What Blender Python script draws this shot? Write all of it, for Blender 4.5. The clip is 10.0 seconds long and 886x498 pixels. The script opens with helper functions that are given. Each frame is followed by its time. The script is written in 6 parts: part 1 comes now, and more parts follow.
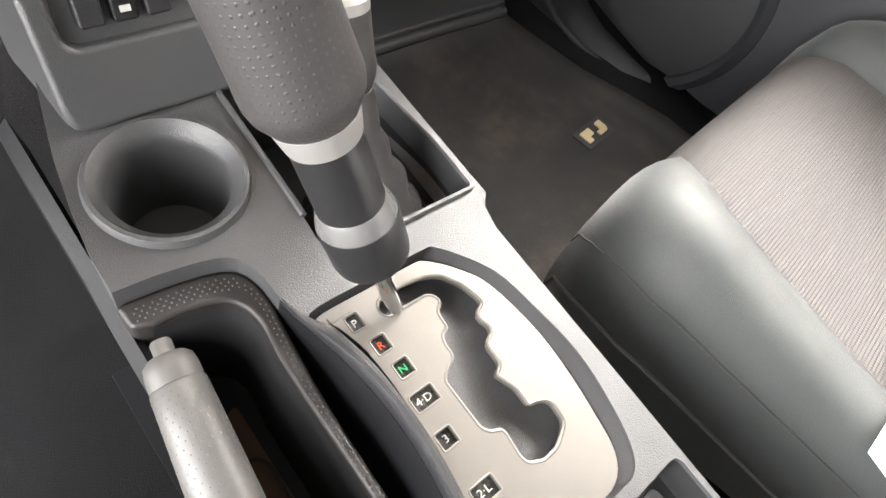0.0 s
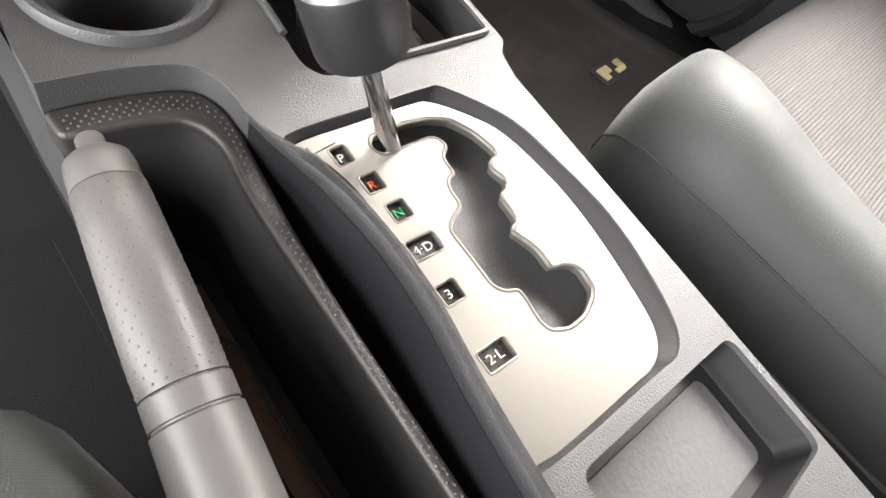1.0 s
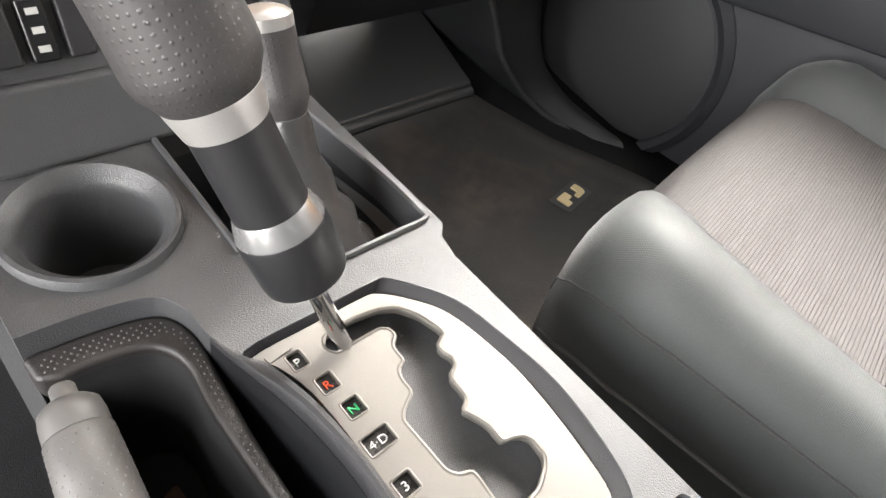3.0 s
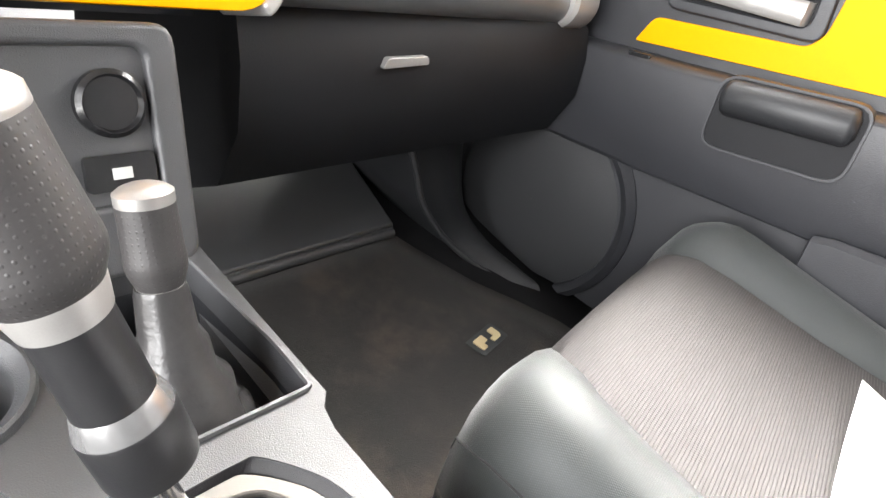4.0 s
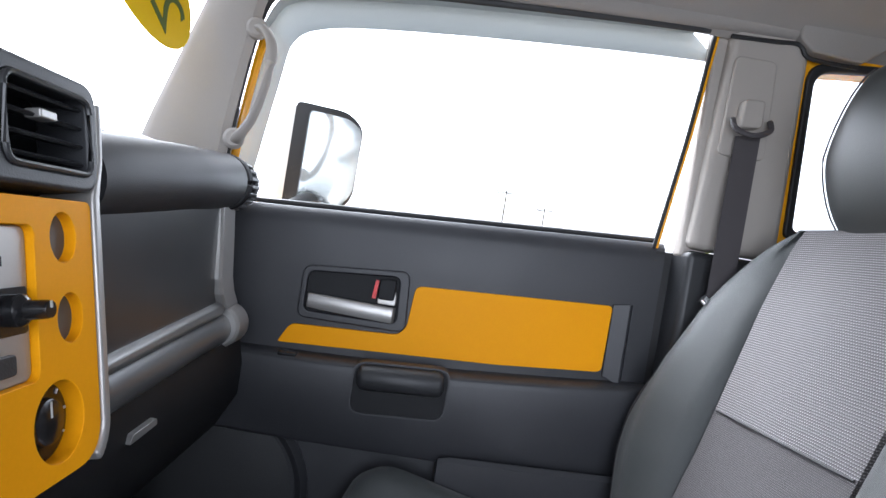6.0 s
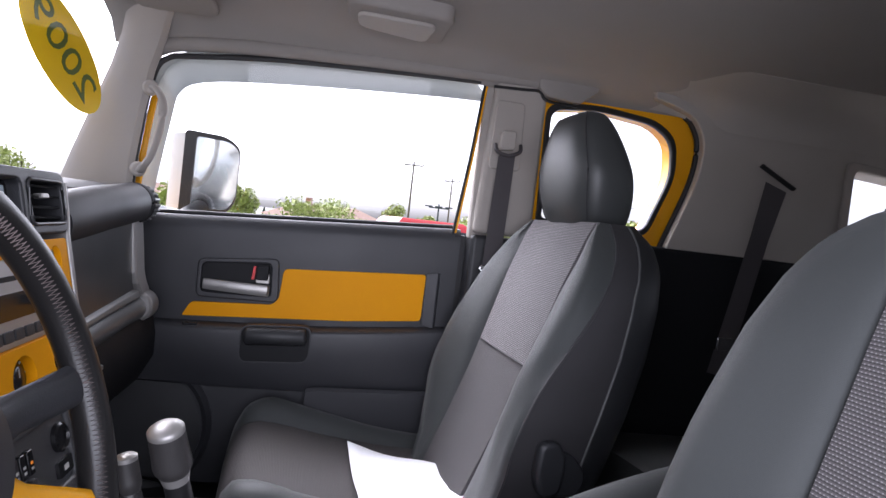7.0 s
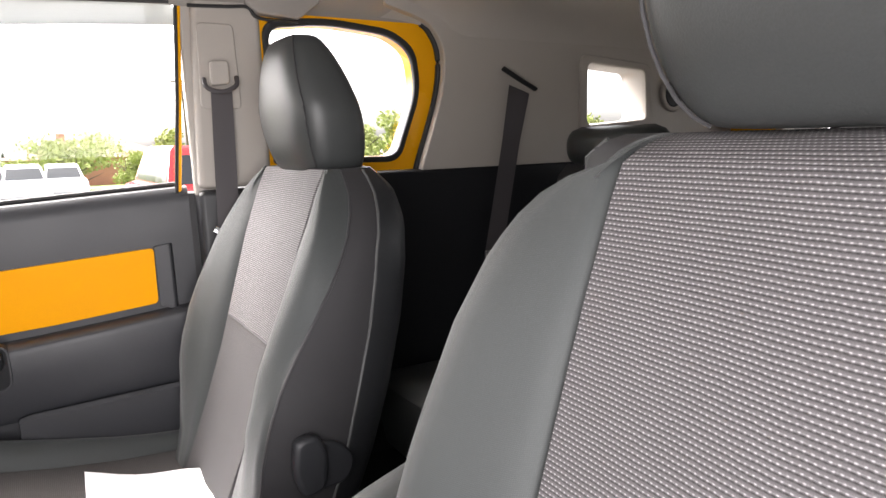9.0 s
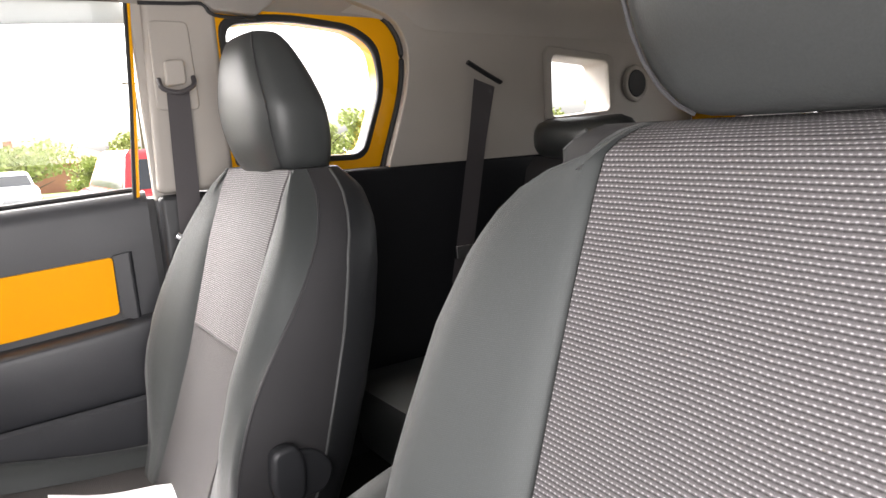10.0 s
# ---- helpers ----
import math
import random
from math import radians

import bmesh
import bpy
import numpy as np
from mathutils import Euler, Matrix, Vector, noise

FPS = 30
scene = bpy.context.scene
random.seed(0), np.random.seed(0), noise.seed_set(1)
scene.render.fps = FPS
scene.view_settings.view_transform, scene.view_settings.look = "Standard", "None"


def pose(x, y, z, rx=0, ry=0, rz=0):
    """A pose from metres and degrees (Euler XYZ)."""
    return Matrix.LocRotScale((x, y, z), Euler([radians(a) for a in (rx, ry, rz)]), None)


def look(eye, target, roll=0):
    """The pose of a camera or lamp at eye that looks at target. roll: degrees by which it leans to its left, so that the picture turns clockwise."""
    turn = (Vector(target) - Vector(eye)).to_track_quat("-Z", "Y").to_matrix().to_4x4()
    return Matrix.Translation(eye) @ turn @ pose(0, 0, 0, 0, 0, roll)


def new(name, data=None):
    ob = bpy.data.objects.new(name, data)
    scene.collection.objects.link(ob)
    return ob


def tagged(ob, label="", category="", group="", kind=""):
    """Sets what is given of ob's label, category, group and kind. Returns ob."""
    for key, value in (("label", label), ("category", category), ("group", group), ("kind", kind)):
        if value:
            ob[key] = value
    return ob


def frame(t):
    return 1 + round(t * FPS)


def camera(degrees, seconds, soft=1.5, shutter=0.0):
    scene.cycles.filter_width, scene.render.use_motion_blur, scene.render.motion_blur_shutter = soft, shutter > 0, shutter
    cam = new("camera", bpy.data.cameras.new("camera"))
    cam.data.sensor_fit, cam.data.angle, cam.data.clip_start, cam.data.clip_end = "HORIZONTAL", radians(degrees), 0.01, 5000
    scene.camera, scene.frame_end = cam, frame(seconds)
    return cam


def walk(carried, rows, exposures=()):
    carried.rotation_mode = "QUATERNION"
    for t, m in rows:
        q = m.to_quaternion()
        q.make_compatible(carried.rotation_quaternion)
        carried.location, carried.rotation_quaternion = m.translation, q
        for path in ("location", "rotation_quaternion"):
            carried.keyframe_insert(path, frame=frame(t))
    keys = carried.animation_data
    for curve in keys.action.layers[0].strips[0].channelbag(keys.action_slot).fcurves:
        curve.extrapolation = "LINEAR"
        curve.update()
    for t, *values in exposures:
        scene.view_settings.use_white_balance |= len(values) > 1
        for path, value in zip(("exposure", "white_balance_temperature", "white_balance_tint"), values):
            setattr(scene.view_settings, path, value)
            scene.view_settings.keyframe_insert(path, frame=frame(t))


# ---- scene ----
SKY, SUN, DOORWAY = 0.285, 0.35, 5.5
EXPOSURES = [(0.0, 3.66, 6850, 11), (1.0, 3.47, 6850, 11), (2.5, 3.23, 6850, 11), (3.2, 3.52, 6800, 11), (4.3, 3.9, 6550, 10), (4.6, 4.1, 6400, 9), (5.0, 4.18, 6150, 7), (5.5, 2.7, 5800, 8), (5.7, 2.2, 5800, 10), (6.8, 1.45, 5850, 16), (7.0, 1.35, 5950, 21), (7.5, 1.65, 6200, 24), (8.0, 1.95, 6400, 22), (8.5, 2.2, 6700, 18), (10.0, 2.38, 6800, 14)]
cam = camera(72.8, 10.0)
PATH = [
    (0.0, look((-0.135, 0.360, 0.608), (0.383, 0.746, -0.156), 16.0)),
    (0.5, look((-0.145, 0.332, 0.547), (0.376, 0.735, -0.206), 17.3)),
    (1.0, look((-0.138, 0.336, 0.524), (0.380, 0.720, -0.240), 18.0)),
    (1.5, look((-0.134, 0.338, 0.519), (0.385, 0.719, -0.247), 17.4)),
    (2.0, look((-0.136, 0.341, 0.520), (0.392, 0.715, -0.242), 16.9)),
    (2.5, look((-0.134, 0.336, 0.534), (0.407, 0.755, -0.195), 13.1)),
    (3.0, look((-0.120, 0.331, 0.566), (0.468, 0.826, -0.075), 8.8)),
    (3.2, look((-0.118, 0.327, 0.588), (0.487, 0.843, -0.019), 10.6)),
    (4.3, look((-0.076, 0.322, 0.595), (0.688, 0.817, 0.181), 13.1)),
    (4.5, look((-0.062, 0.345, 0.621), (0.744, 0.784, 0.223), 12.7)),
    (5.0, look((-0.046, 0.456, 0.636), (0.897, 0.704, 0.414), 11.0)),
    (5.5, look((-0.146, 0.462, 0.683), (0.847, 0.535, 0.598), 10.4)),
    (5.7, look((-0.213, 0.457, 0.697), (0.786, 0.477, 0.657), 10.2)),
    (6.8, look((-0.620, 0.397, 0.776), (0.370, 0.255, 0.749), 7.0)),
    (7.0, look((-0.732, 0.351, 0.780), (0.250, 0.169, 0.744), 6.6)),
    (7.5, look((-0.827, 0.312, 0.813), (0.117, -0.001, 0.705), 5.3)),
    (8.0, look((-0.707, 0.242, 0.831), (0.213, -0.130, 0.705), 4.2)),
    (8.5, look((-0.634, 0.212, 0.852), (0.254, -0.217, 0.686), 1.0)),
    (9.0, look((-0.624, 0.192, 0.860), (0.235, -0.287, 0.680), -1.6)),
    (9.5, look((-0.609, 0.185, 0.848), (0.230, -0.327, 0.663), -2.6)),
    (10.0, look((-0.605, 0.191, 0.860), (0.225, -0.334, 0.671), -3.2)),
]
walk(cam, PATH, EXPOSURES)

# ---------------------------------------------------------------- light
world = bpy.data.worlds.new("overcast_sky")
scene.world = world
world.use_nodes = True
wn = world.node_tree
sky = wn.nodes.new("ShaderNodeTexSky")
sky.sky_type = "NISHITA"
sky.sun_disc = False
sky.sun_elevation = radians(50)
sky.sun_rotation = radians(60)
sky.air_density, sky.dust_density, sky.ozone_density = 0.6, 6.0, 0.4
wn.nodes["Background"].inputs["Strength"].default_value = SKY
pale = wn.nodes.new("ShaderNodeHueSaturation")
pale.inputs["Saturation"].default_value = 0.15
wn.links.new(sky.outputs["Color"], pale.inputs["Color"])
wn.links.new(pale.outputs["Color"], wn.nodes["Background"].inputs["Color"])
sun = bpy.data.lights.new("sun", "SUN")
sun.energy, sun.angle, sun.color = SUN, radians(40), (1.0, 0.985, 0.96)
doorway = bpy.data.lights.new("doorway_sky", "AREA")
doorway.shape, doorway.size, doorway.size_y, doorway.energy = "RECTANGLE", 1.1, 0.9, DOORWAY
doorway.color = (0.97, 0.985, 1.0)
new("doorway_sky", doorway).matrix_world = look((-1.02, 0.25, 0.72), (0.0, 0.22, 0.55))
new("sun", sun).matrix_world = look((4.2, 2.6, 6.2), (0.0, 0.2, 0.3))


# ---------------------------------------------------------------- materials
def material(name, colour, rough=0.5, metal=0.0, grain=0.0, scale=400.0, vary=0.12, blotch=6.0, coat=0.0, spec=0.5, sheen=0.0):
    """A surface with fine relief (grain) and soft variation of colour and gloss at two scales."""
    m = bpy.data.materials.new(name)
    m.use_nodes = True
    n, l = m.node_tree.nodes, m.node_tree.links
    b = n["Principled BSDF"]
    b.inputs["Metallic"].default_value = metal
    b.inputs["Coat Weight"].default_value = coat
    b.inputs["Specular IOR Level"].default_value = spec
    b.inputs["Sheen Weight"].default_value = sheen
    co = n.new("ShaderNodeTexCoord")
    big = n.new("ShaderNodeTexNoise")
    big.inputs["Scale"].default_value, big.inputs["Detail"].default_value = blotch, 5
    fine = n.new("ShaderNodeTexNoise")
    fine.inputs["Scale"].default_value, fine.inputs["Detail"].default_value = scale, 2
    l.new(co.outputs["Object"], big.inputs["Vector"])
    l.new(co.outputs["Object"], fine.inputs["Vector"])
    add = n.new("ShaderNodeMath")
    add.operation = "ADD"
    l.new(big.outputs["Fac"], add.inputs[0])
    l.new(fine.outputs["Fac"], add.inputs[1])
    ramp = n.new("ShaderNodeMapRange")
    ramp.inputs["From Min"].default_value, ramp.inputs["From Max"].default_value = 0.6, 1.4
    ramp.inputs["To Min"].default_value, ramp.inputs["To Max"].default_value = 1 - vary, 1 + vary
    l.new(add.outputs[0], ramp.inputs["Value"])
    mul = n.new("ShaderNodeMix")
    mul.data_type, mul.blend_type = "RGBA", "MULTIPLY"
    mul.inputs["Factor"].default_value = 1.0
    mul.inputs["A"].default_value = (*colour, 1)
    l.new(ramp.outputs["Result"], mul.inputs["B"])
    l.new(mul.outputs["Result"], b.inputs["Base Color"])
    rr = n.new("ShaderNodeMapRange")
    rr.inputs["To Min"].default_value, rr.inputs["To Max"].default_value = max(rough - 0.08, 0.02), min(rough + 0.1, 1)
    l.new(big.outputs["Fac"], rr.inputs["Value"])
    l.new(rr.outputs["Result"], b.inputs["Roughness"])
    if grain:
        bump = n.new("ShaderNodeBump")
        bump.inputs["Strength"].default_value, bump.inputs["Distance"].default_value = grain, 0.0006
        l.new(fine.outputs["Fac"], bump.inputs["Height"])
        l.new(bump.outputs["Normal"], b.inputs["Normal"])
    return m


def dusty(m, dust, scale, low, high, amount=0.7):
    """Lays patchy dust of another colour over a material's own colour."""
    n, l = m.node_tree.nodes, m.node_tree.links
    b = n["Principled BSDF"]
    own = b.inputs["Base Color"].links[0].from_socket
    co = n.new("ShaderNodeTexCoord")
    t = n.new("ShaderNodeTexNoise")
    t.inputs["Scale"].default_value, t.inputs["Detail"].default_value, t.inputs["Roughness"].default_value = scale, 8, 0.7
    l.new(co.outputs["Object"], t.inputs["Vector"])
    r = n.new("ShaderNodeMapRange")
    r.interpolation_type = "SMOOTHSTEP"
    r.inputs["From Min"].default_value, r.inputs["From Max"].default_value = low, high
    r.inputs["To Max"].default_value = amount
    l.new(t.outputs["Fac"], r.inputs["Value"])
    mix = n.new("ShaderNodeMix")
    mix.data_type = "RGBA"
    mix.inputs["B"].default_value = (*dust, 1)
    l.new(r.outputs["Result"], mix.inputs["Factor"])
    l.new(own, mix.inputs["A"])
    l.new(mix.outputs["Result"], b.inputs["Base Color"])


def pebbled(m, cell, depth, strength=0.8):
    """Adds moulded leather grain: small rounded cells with fine creases between them."""
    n, l = m.node_tree.nodes, m.node_tree.links
    b = n["Principled BSDF"]
    co = n.new("ShaderNodeTexCoord")
    wob = n.new("ShaderNodeTexNoise")
    wob.inputs["Scale"].default_value = 0.6 / cell
    l.new(co.outputs["Object"], wob.inputs["Vector"])
    mixv = n.new("ShaderNodeVectorMath")
    mixv.operation = "MULTIPLY_ADD"
    mixv.inputs[1].default_value = (cell, cell, cell)
    l.new(wob.outputs["Color"], mixv.inputs[0])
    l.new(co.outputs["Object"], mixv.inputs[2])
    v = n.new("ShaderNodeTexVoronoi")
    v.feature = "SMOOTH_F1"
    v.inputs["Scale"].default_value = 1.0 / cell
    v.inputs["Smoothness"].default_value = 0.35
    l.new(mixv.outputs[0], v.inputs["Vector"])
    inv = n.new("ShaderNodeMath")
    inv.operation = "SUBTRACT"
    inv.inputs[0].default_value = 1.0
    l.new(v.outputs["Distance"], inv.inputs[1])
    bump = n.new("ShaderNodeBump")
    bump.inputs["Strength"].default_value, bump.inputs["Distance"].default_value = strength, depth
    l.new(inv.outputs[0], bump.inputs["Height"])
    if b.inputs["Normal"].links:
        l.new(b.inputs["Normal"].links[0].from_socket, bump.inputs["Normal"])
    l.new(bump.outputs["Normal"], b.inputs["Normal"])


def woven(name, thread, gap, wide, high, mortar=0.28, rough=0.8, depth=0.0012, offset=0.5):
    """Rows of raised stitches over a darker ground, laid out in metres by the mesh's own UV."""
    m = bpy.data.materials.new(name)
    m.use_nodes = True
    n, l = m.node_tree.nodes, m.node_tree.links
    b = n["Principled BSDF"]
    b.inputs["Roughness"].default_value = rough
    uv = n.new("ShaderNodeUVMap")
    wob = n.new("ShaderNodeTexNoise")
    wob.inputs["Scale"].default_value = 60
    l.new(uv.outputs["UV"], wob.inputs["Vector"])
    mixv = n.new("ShaderNodeVectorMath")
    mixv.operation = "MULTIPLY_ADD"
    mixv.inputs[1].default_value = (wide * 0.5, high * 0.35, 0)
    l.new(wob.outputs["Color"], mixv.inputs[0])
    l.new(uv.outputs["UV"], mixv.inputs[2])
    t = n.new("ShaderNodeTexBrick")
    t.offset, t.squash = offset, 1.0
    t.inputs["Color1"].default_value = (*thread, 1)
    t.inputs["Color2"].default_value = (*[c * 0.8 for c in thread], 1)
    t.inputs["Mortar"].default_value = (*gap, 1)
    t.inputs["Scale"].default_value = 1.0
    t.inputs["Brick Width"].default_value, t.inputs["Row Height"].default_value = wide, high
    t.inputs["Mortar Size"].default_value = high * mortar
    t.inputs["Mortar Smooth"].default_value = 0.7
    l.new(mixv.outputs[0], t.inputs["Vector"])
    l.new(t.outputs["Color"], b.inputs["Base Color"])
    inv = n.new("ShaderNodeMath")
    inv.operation = "SUBTRACT"
    inv.inputs[0].default_value = 1
    l.new(t.outputs["Fac"], inv.inputs[1])
    bump = n.new("ShaderNodeBump")
    bump.inputs["Strength"].default_value, bump.inputs["Distance"].default_value = 0.9, depth
    l.new(inv.outputs[0], bump.inputs["Height"])
    l.new(bump.outputs["Normal"], b.inputs["Normal"])
    return m


def stitched(name, dot, ground, wide, high, rough=0.72, gap=0.28):
    """Seat cloth: rows of small bright stitches, each over a short dark gap, staggered from row to row (UV in metres)."""
    m = bpy.data.materials.new(name)
    m.use_nodes = True
    n, l = m.node_tree.nodes, m.node_tree.links
    b = n["Principled BSDF"]
    b.inputs["Roughness"].default_value = rough

    def calc(op, *values):
        q = n.new("ShaderNodeMath")
        q.operation = op
        for k, v in enumerate(values):
            if isinstance(v, (int, float)):
                q.inputs[k].default_value = v
            else:
                l.new(v, q.inputs[k])
        return q.outputs[0]
    uv = n.new("ShaderNodeUVMap")
    sep = n.new("ShaderNodeSeparateXYZ")
    l.new(uv.outputs["UV"], sep.inputs[0])
    wob = n.new("ShaderNodeTexNoise")
    wob.inputs["Scale"].default_value, wob.inputs["Detail"].default_value = 90, 2
    l.new(uv.outputs["UV"], wob.inputs["Vector"])
    shift = calc("MULTIPLY", calc("SUBTRACT", wob.outputs["Fac"], 0.5), 0.3)
    v = calc("ADD", calc("DIVIDE", sep.outputs["Y"], high), shift)
    row = calc("FLOOR", v)
    u = calc("ADD", calc("DIVIDE", sep.outputs["X"], wide), calc("MULTIPLY", calc("MODULO", row, 2.0), 0.5))
    u = calc("ADD", u, shift)
    fu = calc("SUBTRACT", calc("FRACT", u), 0.5)
    gu = calc("SUBTRACT", calc("FRACT", calc("ADD", u, 0.5)), 0.5)
    fv = calc("FRACT", v)

    def spot_at(x, y0, rx, ry):
        a = calc("POWER", calc("ABSOLUTE", calc("DIVIDE", x, rx)), 2.0)
        c = calc("POWER", calc("ABSOLUTE", calc("DIVIDE", calc("SUBTRACT", fv, y0), ry)), 2.0)
        return calc("EXPONENT", calc("MULTIPLY", calc("ADD", a, c), -1.0))
    bright = calc("MAXIMUM", spot_at(fu, 0.66, 0.22, 0.13), calc("MULTIPLY", spot_at(0.0, 0.66, 1.0, 0.13), 0.20))
    dark = calc("MAXIMUM", spot_at(gu, 0.34, 0.50, 0.15), calc("MULTIPLY", spot_at(0.0, 0.30, 1.0, 0.16), 0.60))
    yarn = n.new("ShaderNodeTexNoise")
    yarn.inputs["Scale"].default_value, yarn.inputs["Detail"].default_value = 1400, 2
    l.new(uv.outputs["UV"], yarn.inputs["Vector"])
    tone = n.new("ShaderNodeMapRange")
    tone.inputs["From Min"].default_value, tone.inputs["From Max"].default_value = 0.3, 0.7
    tone.inputs["To Min"].default_value, tone.inputs["To Max"].default_value = 0.85, 1.15
    l.new(yarn.outputs["Fac"], tone.inputs["Value"])
    base = n.new("ShaderNodeMix")
    base.data_type = "RGBA"
    base.inputs["A"].default_value = (*ground, 1)
    base.inputs["B"].default_value = (*[c * gap for c in ground], 1)
    l.new(dark, base.inputs["Factor"])
    top = n.new("ShaderNodeMix")
    top.data_type = "RGBA"
    top.inputs["B"].default_value = (*dot, 1)
    l.new(base.outputs["Result"], top.inputs["A"])
    l.new(bright, top.inputs["Factor"])
    mul = n.new("ShaderNodeMix")
    mul.data_type, mul.blend_type = "RGBA", "MULTIPLY"
    mul.inputs["Factor"].default_value = 1.0
    l.new(top.outputs["Result"], mul.inputs["A"])
    l.new(tone.outputs["Result"], mul.inputs["B"])
    l.new(mul.outputs["Result"], b.inputs["Base Color"])
    bump = n.new("ShaderNodeBump")
    bump.inputs["Strength"].default_value, bump.inputs["Distance"].default_value = 0.7, 0.0005
    l.new(calc("SUBTRACT", bright, dark), bump.inputs["Height"])
    l.new(bump.outputs["Normal"], b.inputs["Normal"])
    return m


def dotted(name, colour, step, radius, rough=0.45, height=0.0006):
    """Moulded plastic or leather with a regular field of small raised dots (UV in metres)."""
    m = material(name, colour, rough, grain=0.15, scale=900)
    n, l = m.node_tree.nodes, m.node_tree.links
    b = n["Principled BSDF"]
    uv = n.new("ShaderNodeUVMap")
    v = n.new("ShaderNodeTexVoronoi")
    v.inputs["Scale"].default_value = 1.0 / step
    v.inputs["Randomness"].default_value = 0.12
    l.new(uv.outputs["UV"], v.inputs["Vector"])
    r = n.new("ShaderNodeMapRange")
    r.interpolation_type = "SMOOTHSTEP"
    r.inputs["From Min"].default_value, r.inputs["From Max"].default_value = 0.0, radius / step
    r.inputs["To Min"].default_value, r.inputs["To Max"].default_value = 1.0, 0.0
    l.new(v.outputs["Distance"], r.inputs["Value"])
    bump = n.new("ShaderNodeBump")
    bump.inputs["Strength"].default_value, bump.inputs["Distance"].default_value = 1.0, height
    l.new(r.outputs["Result"], bump.inputs["Height"])
    l.new(bump.outputs["Normal"], b.inputs["Normal"])
    return m


def clear(name, tint=(1, 1, 1), rough=0.0, amount=0.93):
    """Thin glazing: mostly clear, with a mirror-like gloss."""
    m = bpy.data.materials.new(name)
    m.use_nodes = True
    n, l = m.node_tree.nodes, m.node_tree.links
    n.remove(n["Principled BSDF"])
    a, g, x = n.new("ShaderNodeBsdfTransparent"), n.new("ShaderNodeBsdfGlossy"), n.new("ShaderNodeMixShader")
    a.inputs["Color"].default_value = (*tint, 1)
    g.inputs["Roughness"].default_value = rough
    lw = n.new("ShaderNodeLayerWeight")
    pw = n.new("ShaderNodeMath")
    pw.operation = "POWER"
    pw.inputs[1].default_value = 5.0
    l.new(lw.outputs["Facing"], pw.inputs[0])
    amt = n.new("ShaderNodeMapRange")
    amt.inputs["To Min"].default_value, amt.inputs["To Max"].default_value = 0.03, 0.7
    l.new(pw.outputs[0], amt.inputs["Value"])
    l.new(amt.outputs["Result"], x.inputs["Fac"])
    l.new(a.outputs[0], x.inputs[1])
    l.new(g.outputs[0], x.inputs[2])
    l.new(x.outputs[0], n["Material Output"].inputs["Surface"])
    return m


LIP = material("grained_dark_lip", (0.017, 0.017, 0.019), 0.42, grain=0.3, scale=1500)
CONSOLE = material("console_grained_plastic", (0.058, 0.059, 0.062), 0.36, grain=0.2, scale=1600, spec=0.6)
BLACK = material("black_plastic", (0.020, 0.021, 0.023), 0.46, grain=0.35, scale=800)
SOFT = material("dark_soft_plastic", (0.024, 0.025, 0.028), 0.45, grain=0.4, scale=700)
SATIN = material("satin_dash_plastic", (0.034, 0.035, 0.037), 0.34, grain=0.12, scale=900, vary=0.08)
GLOSS = material("glossy_black", (0.012, 0.012, 0.013), 0.2, vary=0.05)
PANEL = material("door_charcoal_plastic", (0.028, 0.029, 0.033), 0.44, grain=0.3, scale=700)
SLEEVE = material("satin_black_sleeve", (0.015, 0.015, 0.016), 0.36, grain=0.08, scale=1200, vary=0.06)
SHINE = material("polished_dark_chamfer", (0.30, 0.30, 0.30), 0.22, metal=0.7, vary=0.04)
SILVER = material("satin_silver_paint", (0.39, 0.38, 0.365), 0.36, metal=0.55, grain=0.06, scale=1500, vary=0.05)
PLATE = material("brushed_gate_plate", (0.165, 0.156, 0.142), 0.40, metal=0.65, grain=0.05, scale=1800, vary=0.05)
CHROME = material("chrome", (0.75, 0.75, 0.76), 0.1, metal=1.0, vary=0.03)
YELLOW = material("yellow_panel_paint", (0.84, 0.345, 0.0), 0.45, vary=0.03, spec=0.08)
BODY = material("yellow_body_paint", (0.82, 0.37, 0.006), 0.25, coat=0.4, vary=0.03, spec=0.25)
INSERT = stitched("ribbed_seat_weave", (0.43, 0.415, 0.424), (0.094, 0.087, 0.090), 0.0036, 0.0033, 0.72, 0.22)
CUSHION = woven("fine_seat_weave", (0.105, 0.099, 0.101), (0.050, 0.047, 0.049), 0.0022, 0.0026, 0.30, depth=0.0004)
RIBS = stitched("ribbed_cushion_weave", (0.110, 0.101, 0.099), (0.056, 0.051, 0.0505), 0.0024, 0.0028, 0.72, 0.74)
BOLSTER = woven("grey_bolster_cloth", (0.0445, 0.050, 0.0495), (0.033, 0.0375, 0.037), 0.0012, 0.0014, 0.3, 0.60, depth=0.00008)
BOLSTER.node_tree.nodes["Principled BSDF"].inputs["Sheen Weight"].default_value = 0.20
BOLSTER.node_tree.nodes["Principled BSDF"].inputs["Sheen Roughness"].default_value = 0.45
VINYL = material("dark_grey_vinyl", (0.040, 0.043, 0.043), 0.40, grain=0.25, scale=600)
SEATSIDE = material("charcoal_seat_cloth", (0.030, 0.029, 0.031), 0.62, grain=0.6, scale=900, sheen=0.05)
STRIP = material("dull_silver_strip", (0.20, 0.20, 0.197), 0.38, metal=0.45, grain=0.06, scale=1500, vary=0.05)
STEEL = material("dark_silver_paint", (0.115, 0.116, 0.118), 0.36, metal=0.3, grain=0.08, scale=1500, vary=0.05)
